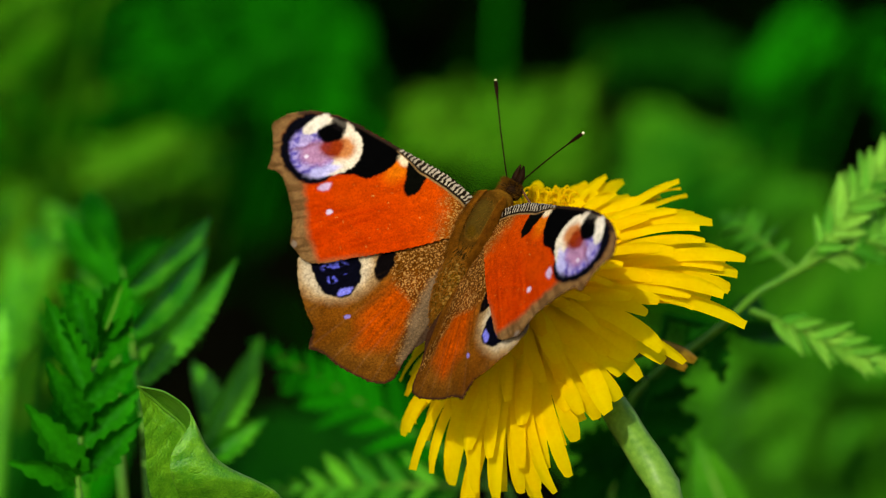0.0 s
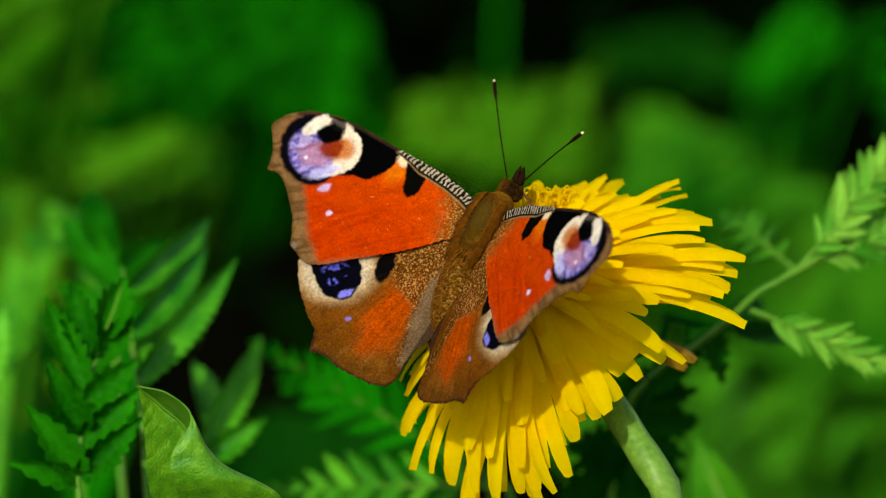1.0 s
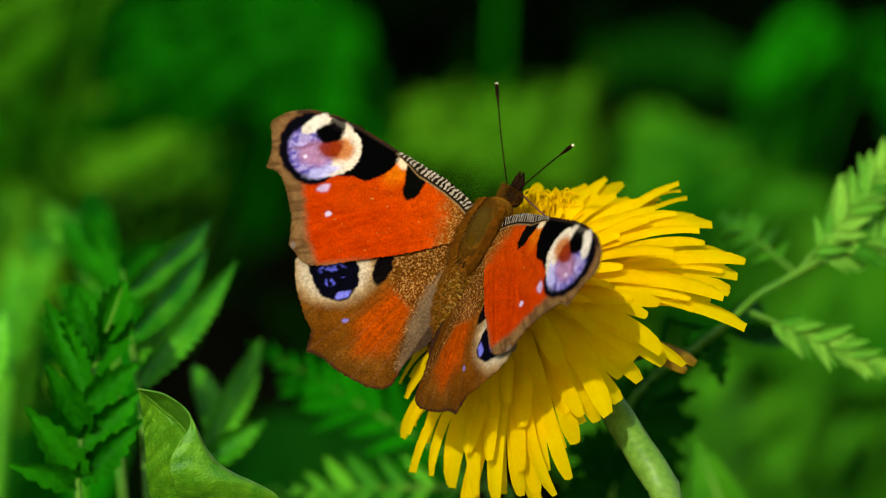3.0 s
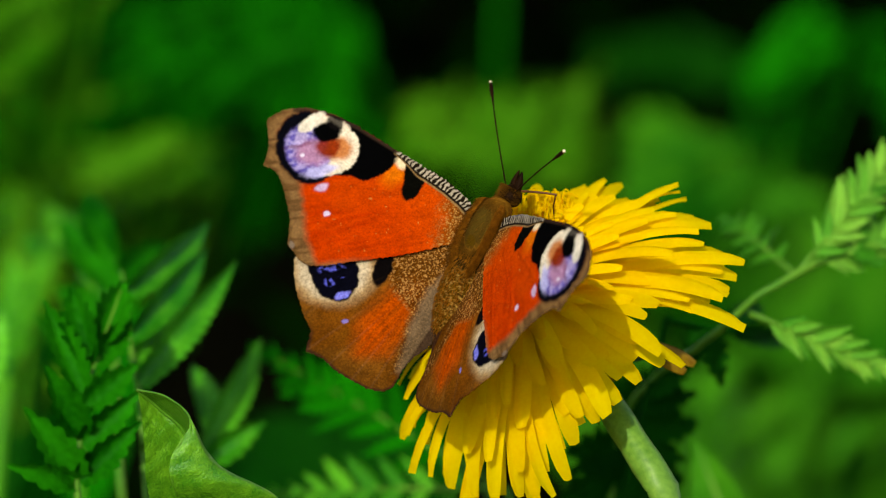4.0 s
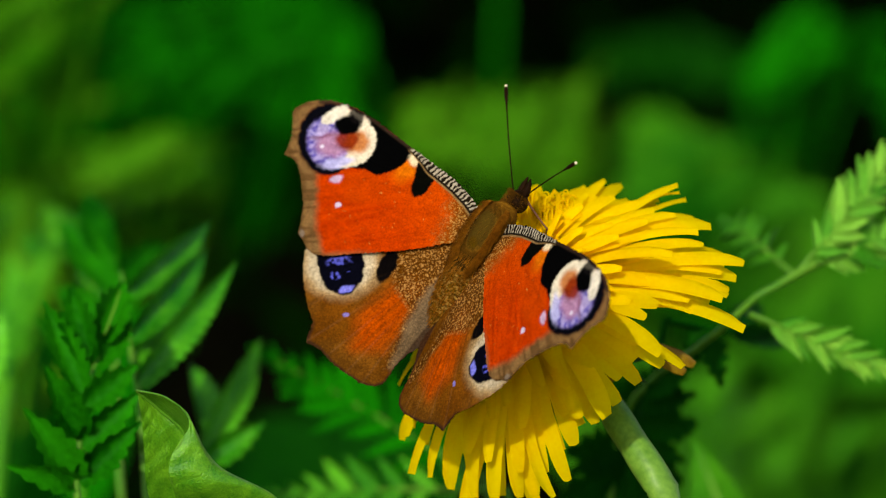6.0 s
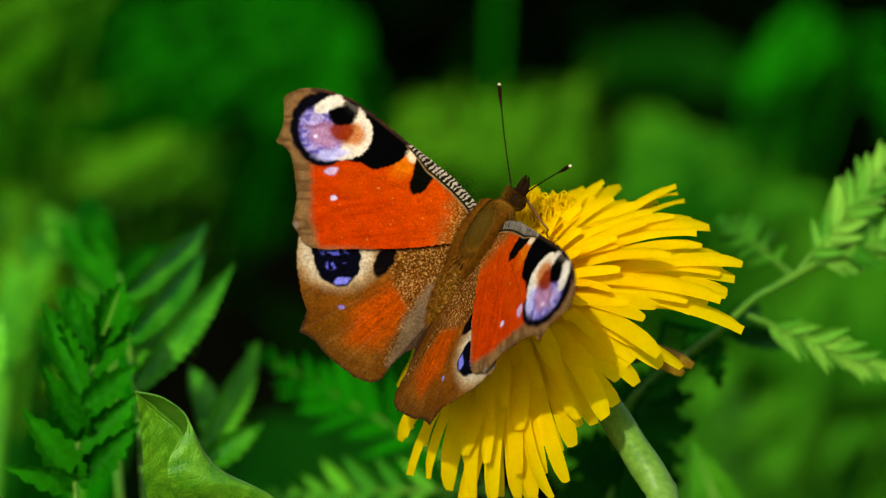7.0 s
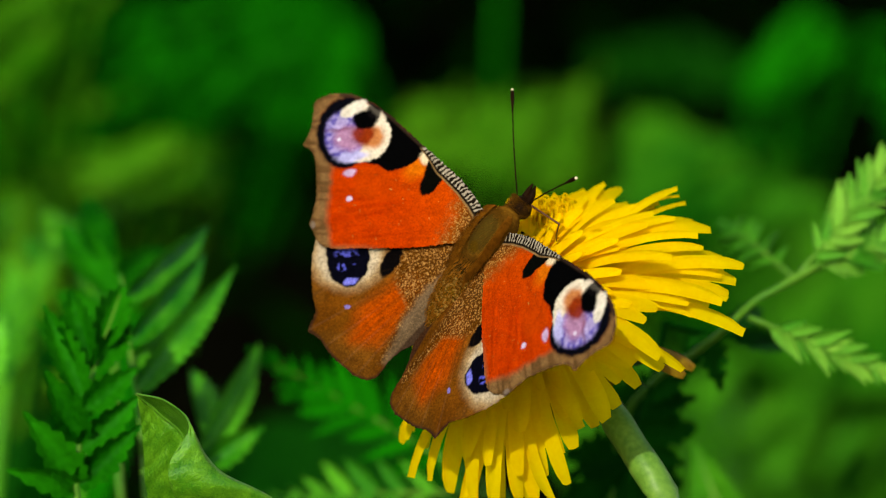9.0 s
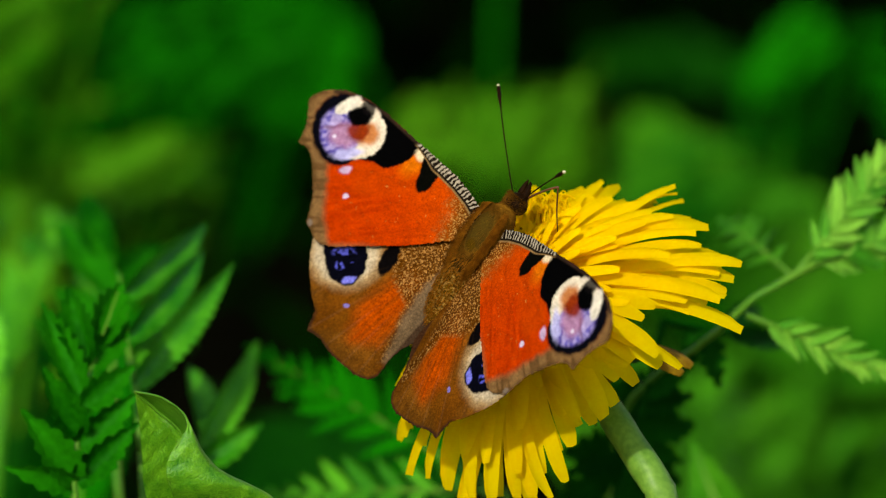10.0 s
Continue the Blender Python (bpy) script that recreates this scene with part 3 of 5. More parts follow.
    for nm, cnt, fn, mat, ln, wd, lab in (("thorax_fur", 4200, on_thorax, FUR, 0.9, 0.024, "short brown fur"), ("side_fur", 5200, on_sides, FUR_GOLD, 1.45, 0.024, "long golden-brown fur"),
                                          ("abdomen_fur", 1500, on_abdomen, FUR_GOLD, 0.4, 0.025, "short brown fur"), ("abdomen_gold_fur", 900, on_abdomen, FUR_GOLD, 0.45, 0.045, "gold hairs"),
                                          ("head_fur", 900, on_head, FUR, 0.9, 0.035, "dark brown bristles")):
        tagged(part(nm, fur_mesh(nm, cnt, len(nm), fn, mat, ln, wd), butterfly, lab), kind="stuff")


build_body()


def build_antenna(label):
    pts = [(0, i * 16.0 / 24, 0.25 * math.sin(i / 24 * math.pi)) for i in range(25)]
    rad = [0.085 + 0.02 * (i % 2) for i in range(25)]
    for i, r in ((19, 0.11), (20, 0.16), (21, 0.23), (22, 0.28), (23, 0.27), (24, 0.15)):
        rad[i] = r
    v, f = tube(pts, rad, 8)
    a = part("antenna", mesh_of("antenna", scaled(v), f, CHITIN), butterfly, label)
    v, f = spun([(15.85, 0.05), (15.92, 0.19), (16.05, 0.19), (16.15, 0.13), (16.2, 0.04)], 10)
    part("antenna_tip", mesh_of("antenna_tip", scaled(v), f, PALE_TIP), a, "pale cream tip")
    return a


antenna_a = build_antenna("thin dark clubbed antenna with a pale tip")
antenna_b = build_antenna("thin dark clubbed antenna with a pale tip")


def build_proboscis():
    v, f = tube(curve_points([(0, 0, 0), (0, 2.5, 0.35), (0, 5.2, 0.4), (0, 7.0, 0)], 12), [0.17 - 0.003 * i for i in range(12)], 8)
    a = part("proboscis", mesh_of("proboscis", scaled(v), f, TONGUE), butterfly, "thin brown tongue")
    v, f = tube(curve_points([(0, 0, 0), (0, 0.8, 0.1), (0, 4.0, 0.25), (0, 7.5, 0)], 12), [0.14 - 0.006 * i for i in range(12)], 8)
    b = part("proboscis_tip", mesh_of("proboscis_tip", scaled(v), f, TONGUE), butterfly, "thin brown end of the tongue, reaching into the florets")
    return a, b


proboscis, proboscis_tip = build_proboscis()


# ---- the dandelion ----
FLOWER_AXIS = (RIGHT * -0.44 + UP * 0.60 + NEAR * 0.67).normalized()
FLOWER_AT = spot(13.27, -8.22, -9)
_fx = RIGHT * 0.89 + UP * 0.45
_fx = (_fx - FLOWER_AXIS * _fx.dot(FLOWER_AXIS)).normalized()
FLOWER_TURN = basis(_fx, FLOWER_AXIS.cross(_fx), FLOWER_AXIS)


def strap(length, width, rise, droop, curl, twist, seed, sway=0.0):
    """A ray floret: a long strap with shallow grooves and a five-toothed end, along +x, rising and then drooping."""
    rng = random.Random(seed)
    n, verts, faces = 12, [], []
    across = (-1, -0.5, 0, 0.5, 1)
    x = z = 0.0
    ang = rise
    for i in range(n + 1):
        s = (i / n) ** 0.85
        w = width * (0.40 + 0.60 * min(1, s * 1.7)) * 0.5
        if s > 0.80:
            w *= math.sqrt(max(0.0, 1 - 0.70 * ((s - 0.80) / 0.20) ** 2))
        for k, a in enumerate(across):
            tooth = (-0.25, -0.02, 0.22, 0.0, -0.2)[k] * width * 0.5 if i == n else 0.0
            groove = (-0.04, -0.08, 0.05, -0.08, -0.04)[k] * width * 0.5 - (curl + 0.4) * a * a * width * 0.20
            y = w * a
            verts.append((x + tooth * math.cos(ang), y + sway * length * s * s + rng.uniform(-0.02, 0.02), z + groove + y * math.sin(twist * s)))
        step = length * (((i + 1) / n) ** 0.85 - (i / n) ** 0.85)
        x += math.cos(ang) * step
        z += math.sin(ang) * step
        ang -= droop * step / length * (0.3 + 1.4 * s * s)
    m = len(across)
    for i in range(n):
        for k in range(m - 1):
            faces.append((i * m + k, (i + 1) * m + k, (i + 1) * m + k + 1, i * m + k + 1))
    return verts, faces


# length of the outer petals round the head, every 15 degrees
PETAL_REACH = [24.8, 23.4, 21.1, 19.5, 19.7, 18.3, 15.2, 16.0, 16.2, 16.3, 16.7, 18.3, 20.0, 26.9, 29.3, 29.1, 26.2, 21.0, 19.8, 18.1, 20.2, 24.5, 29.3, 28.6]


def petal_reach(a):
    q = a * 12 / math.pi % 24
    i = int(q)
    return PETAL_REACH[i % 24] * (1 - q + i) + PETAL_REACH[(i + 1) % 24] * (q - i)


def build_dandelion():
    fl = thing("dandelion", FLOWER_AT, "bright yellow dandelion in full bloom on a leaning green stem", "flower", turn=FLOWER_TURN)
    rng = random.Random(4)
    # layers: count, share of the full length, width, rise, droop, start radius, start height
    layers = [(36, 1.0, 2.45, 0.06, 1.30, 2.2, 4.2), (40, 0.98, 2.45, 0.10, 1.35, 2.0, 4.8), (42, 0.92, 2.35, 0.14, 1.35, 1.8, 5.4),
              (42, 0.82, 2.2, 0.18, 1.25, 1.6, 5.9), (40, 0.70, 1.9, 0.26, 1.15, 1.4, 6.3), (36, 0.56, 1.7, 0.38, 1.0, 1.2, 6.7),
              (30, 0.42, 1.4, 0.55, 0.8, 0.9, 7.0), (24, 0.28, 1.1, 0.75, 0.6, 0.6, 7.2)]
    for li, (cnt, share, wd, rise, droop, r0, z0) in enumerate(layers):
        kinds = []
        for k in range(6):
            v, f = strap(25.0, wd * (0.9 + 0.05 * ((k * 5) % 4)), rise + 0.03 * (k - 2.5), droop + 0.16 * (k % 3 - 1),
                         (0.5, -0.3, 0.2, 0.7, 0.0, 0.3)[k], (k - 2.5) * 0.14, li * 10 + k, (0.08, -0.05, 0.03, -0.09, 0.06, -0.02)[k])
            kinds.append(mesh_of("petal", scaled(v), f, PETAL if li < 5 else PETAL_CORE))
        for k in range(cnt):
            a = 2 * math.pi * (k + 0.5 * (li % 2) + rng.uniform(-0.27, 0.27)) / cnt
            # the head is thinner where old petals have withered
            if li < 2 and radians(284) < a < radians(322) and k % 2 == 0:
                continue
            # petals that hang towards the ground droop more
            dip = (0.30 * max(0.0, math.cos(a - radians(238))) ** 2 + 0.16 * max(0.0, math.cos(a - radians(310))) ** 3) * (1 if li < 4 else 0.4)
            s = petal_reach(a) * share * rng.uniform(0.90, 1.05) / 25.0
            m = Matrix.Rotation(a, 4, "Z") @ Matrix.Translation((r0 * U, 0, z0 * U)) @ Matrix.Rotation(rng.uniform(-0.08, 0.08) + dip, 4, "Y") \
                @ Matrix.Rotation(rng.uniform(-0.06, 0.06), 4, "Z") @ Matrix.Rotation(rng.uniform(-0.32, 0.32), 4, "X") @ Matrix.Diagonal((s, rng.uniform(0.88, 1.1), s, 1))
            part("petal", kinds[rng.randrange(6)], fl, m=m)
    # a few withered petals hanging under the head
    for a, ln, dip, seed in ((327, 17.5, 0.60, 1), (332, 18.5, 0.56, 2), (318, 11, 0.85, 3), (300, 10, 0.9, 4)):
        v, f = strap(ln, 1.7, -0.05, 0.9, 0.9, 0.6, 90 + seed, 0.05)
        part("withered_petal", mesh_of("withered_petal", scaled(v), f, OLD_PETAL), fl, "withered brown-yellow petal",
             Matrix.Rotation(radians(a), 4, "Z") @ Matrix.Translation((2.5 * U, 0, -3.5 * U)) @ Matrix.Rotation(dip, 4, "Y"))
    # curled styles in the middle
    verts, faces = [], []
    for k in range(150):
        a, r = k * 2.39996, 0.45 * math.sqrt(k)
        p = Vector((r * math.cos(a), r * math.sin(a), 6.6 - 0.02 * r * r))
        h = rng.uniform(3.6, 5.2) - 0.2 * r
        q = Vector((math.cos(a), math.sin(a), 0))
        pts = curve_points([p, p + Vector((0, 0, h * 0.6)) + q * r * 0.15, p + Vector((0, 0, h)) + q * (r * 0.3 + 0.2), p + Vector((0, 0, h * 0.93)) + q * (r * 0.3 + 0.8)], 7)
        v, f = tube(pts, [0.16, 0.16, 0.15, 0.15, 0.14, 0.12, 0.08], 5)
        o = len(verts)
        verts += v
        faces += [tuple(i + o for i in g) for g in f]
    tagged(part("floret_core", mesh_of("floret_core", scaled(verts), faces, PETAL_CORE), fl, "curled golden styles"), kind="stuff")
    # loose curly florets on the far rim
    verts, faces = [], []
    back = fl.matrix_world.inverted()
    for k in range(110):
        p = back @ spot(13.2, 6.9, -9) / U + FLOWER_TURN.inverted().to_3x3() @ (RIGHT * rng.gauss(0, 2.3) + UP * rng.uniform(-2.2, 0.2) + NEAR * rng.uniform(-2, 1))
        q = FLOWER_TURN.inverted().to_3x3() @ (RIGHT * rng.uniform(-1, 1) + NEAR * rng.uniform(-0.5, 0.5)).normalized()
        up = FLOWER_TURN.inverted().to_3x3() @ UP
        h = rng.uniform(0.6, 1.5)
        pts = curve_points([p - up * 2, p, p + up * h + q * 0.3, p + up * h * 1.05 + q * 1.0, p + up * h * 0.6 + q * 1.3], 9)
        v, f = tube(pts, [0.17, 0.17, 0.16, 0.14, 0.13, 0.12, 0.11, 0.10, 0.08], 5)
        o = len(verts)
        verts += v
        faces += [tuple(i + o for i in g) for g in f]
    tagged(part("floret_fringe", mesh_of("floret_fringe", scaled(verts), faces, PETAL), fl, "loose curly yellow florets"), kind="stuff")
    # cup under the head
    v, f = spun([(-11.5, 1.7), (-11.0, 2.6), (-9.5, 3.7), (-7.0, 4.2), (-4.0, 4.2), (0.0, 3.8), (4.0, 3.0)], 24)
    part("involucre", mesh_of("involucre", scaled([(x, -z, y) for x, y, z in v]), f, BRACT), fl, "green cup of the flower head")
    for k in range(26):
        a = 2 * math.pi * (k + rng.uniform(-0.3, 0.3)) / 26
        outer = k % 2
        if outer:
            pts = curve_points([(2.4, 0, -10.6), (4.8, 0, -11.2), (7.4, 0, -12.2 - rng.uniform(0, 2)), (9.2, 0, -14 - rng.uniform(0, 2))], 8)
        else:
            pts = curve_points([(2.6, 0, -10.4), (4.4, 0, -7), (4.9, 0, -2.5), (5.0 + rng.uniform(0, 1), 0, 1.5)], 8)
        verts, faces = [], []
        for i, p in enumerate(pts):
            w = 0.95 * math.sin(math.pi * (0.25 + 0.72 * i / 7))
            for b in (-1, 0, 1):
                verts.append((p.x + (0.18 if b else 0.0) * -0.5, b * w, p.z + (0.12 if b else 0.0)))
        verts += [(x + 0.02, y, z - 0.14) for x, y, z in verts]
        for i in range(7):
            for b in range(2):
                faces.append((i * 3 + b, i * 3 + b + 1, i * 3 + b + 4, i * 3 + b + 3))
                faces.append((24 + i * 3 + b + 3, 24 + i * 3 + b + 4, 24 + i * 3 + b + 1, 24 + i * 3 + b))
        part("bract", mesh_of("bract", scaled(verts), faces, BRACT), fl, "", Matrix.Rotation(a, 4, "Z"))
    # leaning hollow stem down to the soil
    inv = fl.matrix_world.inverted()
    top = FLOWER_AT - FLOWER_AXIS * 11 * U
    ctrl = [top, spot(21.8, -19.5, -13), spot(25.4, -25.2, -9), spot(29.3, -31.3, -6)]
    foot = Vector((ctrl[-1].x + 0.012, ctrl[-1].y + 0.004, -0.012))
    low = ctrl[-1]
    pts = curve_points(ctrl, 22)[:-1] + curve_points([low, low + (foot - low) * 0.12 + Vector((0.004, 0, 0)), low + (foot - low) * 0.45 + Vector((0.006, 0, 0)), foot], 12)
    v, f = tube([inv @ p for p in pts], [(1.8 - 0.05 * math.sin(i)) * U * (1 + 0.012 * i) for i in range(len(pts))], 14)
    part("stem", mesh_of("stem", v, f, STEM), fl, "pale green hollow stem")
    return fl


dandelion = build_dandelion()


# ---- leaves ----
def blade(length, width, teeth, depth, fold, droop, seed, steps=0):
    """A toothed leaflet along +x, folded along its midrib, with a thin under side."""
    rng = random.Random(seed)
    n = steps or teeth * 4
    verts, faces = [], []
    for i in range(n + 1):
        s = i / n
        w = width * 0.5 * (math.sin(math.pi * min(1, 0.10 + 0.90 * s) ** 0.8) ** 0.75 if s < 1 else 0.03)
        w = max(w * (1 - 0.55 * s ** 3), width * 0.02)
        lobe = 0.0
        if 0 < i < n:
            lobe = (0.0, 0.62, 1.0, 0.72)[i % 4] if not steps else float(i % 2)
            w *= 1.0 - depth + depth * 1.35 * lobe
        x = length * s + (length / n * 0.9 * lobe if not steps else length / n * 0.55 * lobe)
        z = -droop * length * s * s
        ce = (length * s, rng.uniform(-0.01, 0.01) * width, z)
        up = abs(w) * math.tan(fold)
        quilt = 0.05 * width * lobe
        verts += [(x, -w, z + up + rng.uniform(-0.03, 0.03) * width), (x * 0.5 + ce[0] * 0.5, -w * 0.5, z + up * 0.4 + quilt), ce,
                  (x * 0.5 + ce[0] * 0.5, w * 0.5, z + up * 0.4 + quilt), (x, w, z + up + rng.uniform(-0.03, 0.03) * width)]
    m = 5
    for i in range(n):
        for k in range(m - 1):
            faces.append((i * m + k, (i + 1) * m + k, (i + 1) * m + k + 1, i * m + k + 1))
    N = len(verts)
    verts += [(x, y, z - 0.012 * width) for x, y, z in verts]
    faces += [tuple(k + N for k in reversed(f)) for f in faces]
    return verts, faces


LEAFLETS = {}


def leaflets(style, mat):
    """Six leaflets of one style, made once and shared."""
    if (style, mat.name) not in LEAFLETS:
        made = []
        for k in range(6):
            if style == "tansy":
                v, f = blade(1.0, 0.30 + 0.02 * (k % 3), 7, 0.45, 0.5, 0.05 + 0.04 * (k % 3), k)
            elif style == "comb":
                v, f = blade(1.0, 0.34, 6, 0.22, 0.8, 0.06, k)
            else:
                v, f = blade(1.0, 0.42, 5, 0.18, 0.35, 0.15, k)
            made.append(mesh_of("leaflet", v, f, mat))
        LEAFLETS[style, mat.name] = made
    return LEAFLETS[style, mat.name]


def foot_path(top, after, seed):
    """From a leaf's foot down to the soil, leaving along the leaf's own line."""
    rng = random.Random(seed)
    top = Vector(top)
    low = Vector((top.x + rng.uniform(-0.02, 0.02), top.y + rng.uniform(-0.01, 0.02), -0.015))
    first = (top - Vector(after)).normalized() * min(top.z * 0.25, 0.008)
    return curve_points([top, top + first + (low - top) * 0.2, low + Vector((0, 0, top.z * 0.3)), low], 14)


def petiole(path, r):
    return tube(path, [r * U * (1 + 0.02 * i) for i in range(len(path))], 7)


def pinnate(name, label, base, tip, facing, pairs, size, mat, style="tansy", angle=50, seed=1, bend=0.08, group="meadow leaves", taper=0.45, rib=0.5, stem=True):
    """A feathered leaf: a rib with leaflets on both sides. Lengths in U."""
    rng = random.Random(seed)
    base, tip = Vector(base), Vector(tip)
    x = (tip - base).normalized()
    z = (Vector(facing) - x * Vector(facing).dot(x)).normalized()
    y = z.cross(x)
    leaf = thing(name, base, label, "leaf", group, basis(x, y, z))
    ln = (tip - base).length
    path = [Vector((ln * s, 0, bend * ln * math.sin(math.pi * s))) for s in [i / 10 for i in range(11)]]
    v, f = tube(path, [rib * U * (1 - 0.075 * i) for i in range(11)], 7)
    part("rachis", mesh_of("rachis", v, f, RIB if mat is not LEAF_DEEP else mat), leaf, "pale green rib")
    if stem:
        down = petiole([leaf.matrix_world.inverted() @ p for p in foot_path(base, tip, seed)], rib)
        part("petiole", mesh_of("petiole", *down, RIB if mat is not LEAF_DEEP else mat), leaf, "leaf stalk down to the soil")
    kinds = leaflets(style, mat)
    for k in range(pairs):
        s = 0.16 + 0.80 * k / max(1, pairs - 1)
        env = (0.55 + 0.45 * math.sin(math.pi * min(1, s * 1.15))) * (1 - taper * s * s)
        for side in (-1, 1):
            q = size * U * env * rng.uniform(0.85, 1.12)
            a = radians(angle - 16 * s + rng.uniform(-7, 7)) * side
            m = Matrix.Translation((ln * (s + 0.015 * side), 0, bend * ln * math.sin(math.pi * s))) @ Matrix.Rotation(a, 4, "Z") @ Matrix.Rotation(rng.uniform(-0.25, 0.10), 4, "Y") \
                @ Matrix.Rotation(rng.uniform(-0.3, 0.3), 4, "X") @ Matrix.Diagonal((q, q, q, 1))
            part("leaflet", kinds[rng.randrange(6)], leaf, m=m)
    q = size * U * 0.55
    part("leaflet", kinds[0], leaf, m=Matrix.Translation((ln * 0.97, 0, 0)) @ Matrix.Diagonal((q, q, q, 1)))
    return leaf


def broad(name, label, base, tip, facing, width, mat, droop=0.15, fold=0.25, seed=1, group="meadow leaves", teeth=6, depth=0.12, grow=1.0):
    """A single broad leaf with midrib."""
    base, tip = Vector(base), Vector(tip)
    x = (tip - base).normalized()
    z = (Vector(facing) - x * Vector(facing).dot(x)).normalized()
    leaf = thing(name, base, label, "leaf", group, basis(x, z.cross(x), z))
    ln = (tip - base).length
    v, f = blade(ln, width * grow * U, teeth, depth, fold, droop, seed)
    part("blade", mesh_of("blade", v, f, mat), leaf)
    path = [Vector((ln * s, 0, -droop * ln * s * s)) for s in [i / 8 for i in range(9)]]
    v, f = tube(path, [max(0.05, 0.6 * (1 - 0.11 * i)) * U for i in range(9)], 6)
    part("midrib", mesh_of("midrib", v, f, RIB if grow == 1 else mat), leaf, "midrib")
    down = petiole([leaf.matrix_world.inverted() @ p for p in foot_path(base, tip, seed)], 0.6 * grow)
    part("petiole", mesh_of("petiole", *down, RIB if grow == 1 else mat), leaf, "leaf stalk down to the soil")
    return leaf


def stalk(name, label, ctrl, r, mat, group="meadow stems", grow=1.0):
    r *= grow
    pts = curve_points(ctrl, 20)
    v, f = tube(pts, [r * U * (1 - 0.012 * i) for i in range(20)], 10)
    ob = new(name, mesh_of(name, v, f, mat))
    return tagged(ob, label, "stem", group)


OPEN = SUN_DIR * 0.5 + NEAR * 0.6
FRONT = NEAR + UP * 0.05


def frond(name, label, rib, blades, facing, mat, depth=0.35, fold=0.45, droop=0.10, r=0.55, seed=1, grow=1.0):
    """A feathered leaf with its rib through given places and leaflets (foot, tip, width in U)."""
    r *= grow
    leaf = thing(name, rib[0], label, "leaf", "meadow leaves")
    inv = leaf.matrix_world.inverted()
    pts = [inv @ p for p in curve_points(rib, 16)]
    v, f = tube(pts, [r * U * (1 - 0.045 * i) for i in range(16)], 8)
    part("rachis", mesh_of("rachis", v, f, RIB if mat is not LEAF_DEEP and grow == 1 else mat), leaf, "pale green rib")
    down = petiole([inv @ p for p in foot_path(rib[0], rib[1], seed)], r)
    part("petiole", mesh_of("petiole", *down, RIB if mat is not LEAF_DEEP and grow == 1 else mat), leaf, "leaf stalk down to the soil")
    for k, (foot, tip, width) in enumerate(blades):
        rng = random.Random(seed * 50 + k)
        x = (tip - foot).normalized()
        n = Vector(facing) + Vector((rng.uniform(-0.2, 0.2), rng.uniform(-0.2, 0.2), rng.uniform(-0.15, 0.15)))
        z = (n - x * n.dot(x)).normalized()
        ln = (tip - foot).length
        v, f = blade(ln, width * grow * U, max(5, int(ln / U / 1.9 / grow)), depth, fold + rng.uniform(-0.1, 0.12), droop, seed * 50 + k)
        v = [(a, b, c + droop * ln * (a / ln)) for a, b, c in v]
        part("leaflet", mesh_of("leaflet", v, f, mat), leaf, m=inv @ Matrix.Translation(foot) @ basis(x, z.cross(x), z))
    return leaf


# feathered leaves beside the flower
frond("tansy_leaf", "dark green toothed feathery leaf growing beside the dandelion",
      [spot(-49.7, -35.4, -23), spot(-50.3, -31.5, -25), spot(-50.0, -25.8, -27), spot(-49.4, -19.9, -29), spot(-47.3, -12.2, -33), spot(-45.2, -5.3, -37)],
      [(spot(-50.3, -31.5, -25), spot(-59.3, -28.9, -19), 3.9),
       (spot(-50.3, -31.1, -25), spot(-57.2, -21.1, -21), 5.3),
       (spot(-50.1, -25.0, -27), spot(-54.5, -15.5, -24), 5.0),
       (spot(-49.6, -20.1, -29), spot(-55.8, -6.6, -34), 4.7),
       (spot(-48.7, -15.5, -31), spot(-52.1, -4.8, -36), 5.2),
       (spot(-47.7, -12.8, -33), spot(-44.9, -4.1, -38), 5.2),
       (spot(-50.2, -31.3, -25), spot(-41.4, -23.1, -26), 4.6),
       (spot(-50.0, -26.3, -27), spot(-41.7, -19.1, -28), 4.6),
       (spot(-49.6, -21.4, -28), spot(-42.4, -15.5, -31), 4.6),
       (spot(-48.7, -15.9, -31), spot(-43.8, -9.4, -36), 4.2)], FRONT + RIGHT * 0.1 - UP * 0.1, LEAF_TANSY, 0.2, 0.9, droop=0.04, seed=3)
frond("tansy_leaf", "green feathery leaf with long toothed leaflets",
      [spot(-42.7, -28.5, -47), spot(-43.8, -19.7, -50), spot(-45.5, -12.5, -55), spot(-46.7, -6.0, -62), spot(-47.6, -2.7, -66)],
      [(spot(-44.0, -19.1, -50), spot(-30.8, -1.4, -70), 4.9),
       (spot(-45.5, -12.5, -55), spot(-35.8, 0.4, -78), 4.9),
       (spot(-46.7, -6.2, -62), spot(-35.9, 4.8, -86), 5),
       (spot(-45.7, -15.8, -55), spot(-37.9, -9.4, -66), 4)], FRONT + RIGHT * 0.25 - UP * 0.1, LEAF, 0.2, 0.9, seed=5)
frond("tansy_leaf", "deep green feathery leaf standing behind the toothed one",
      [spot(-49.5, -26.8, -80), spot(-50.2, -16.7, -86), spot(-50.6, -8.1, -92), spot(-51.5, -0.6, -98)],
      [(spot(-51.3, -1.2, -98), spot(-57.1, 9.6, -112), 6),
       (spot(-51.0, -4.6, -95), spot(-43.9, 1.6, -105), 5),
       (spot(-50.8, -6.3, -93), spot(-61.2, 4.8, -110), 6.5),
       (spot(-50.4, -12.4, -88), spot(-60.8, -5.5, -100), 5.5),
       (spot(-50.2, -16.7, -86), spot(-63.8, -9.9, -98), 5)], FRONT + RIGHT * 0.1, LEAF_TANSY, 0.24, 0.8, seed=15)
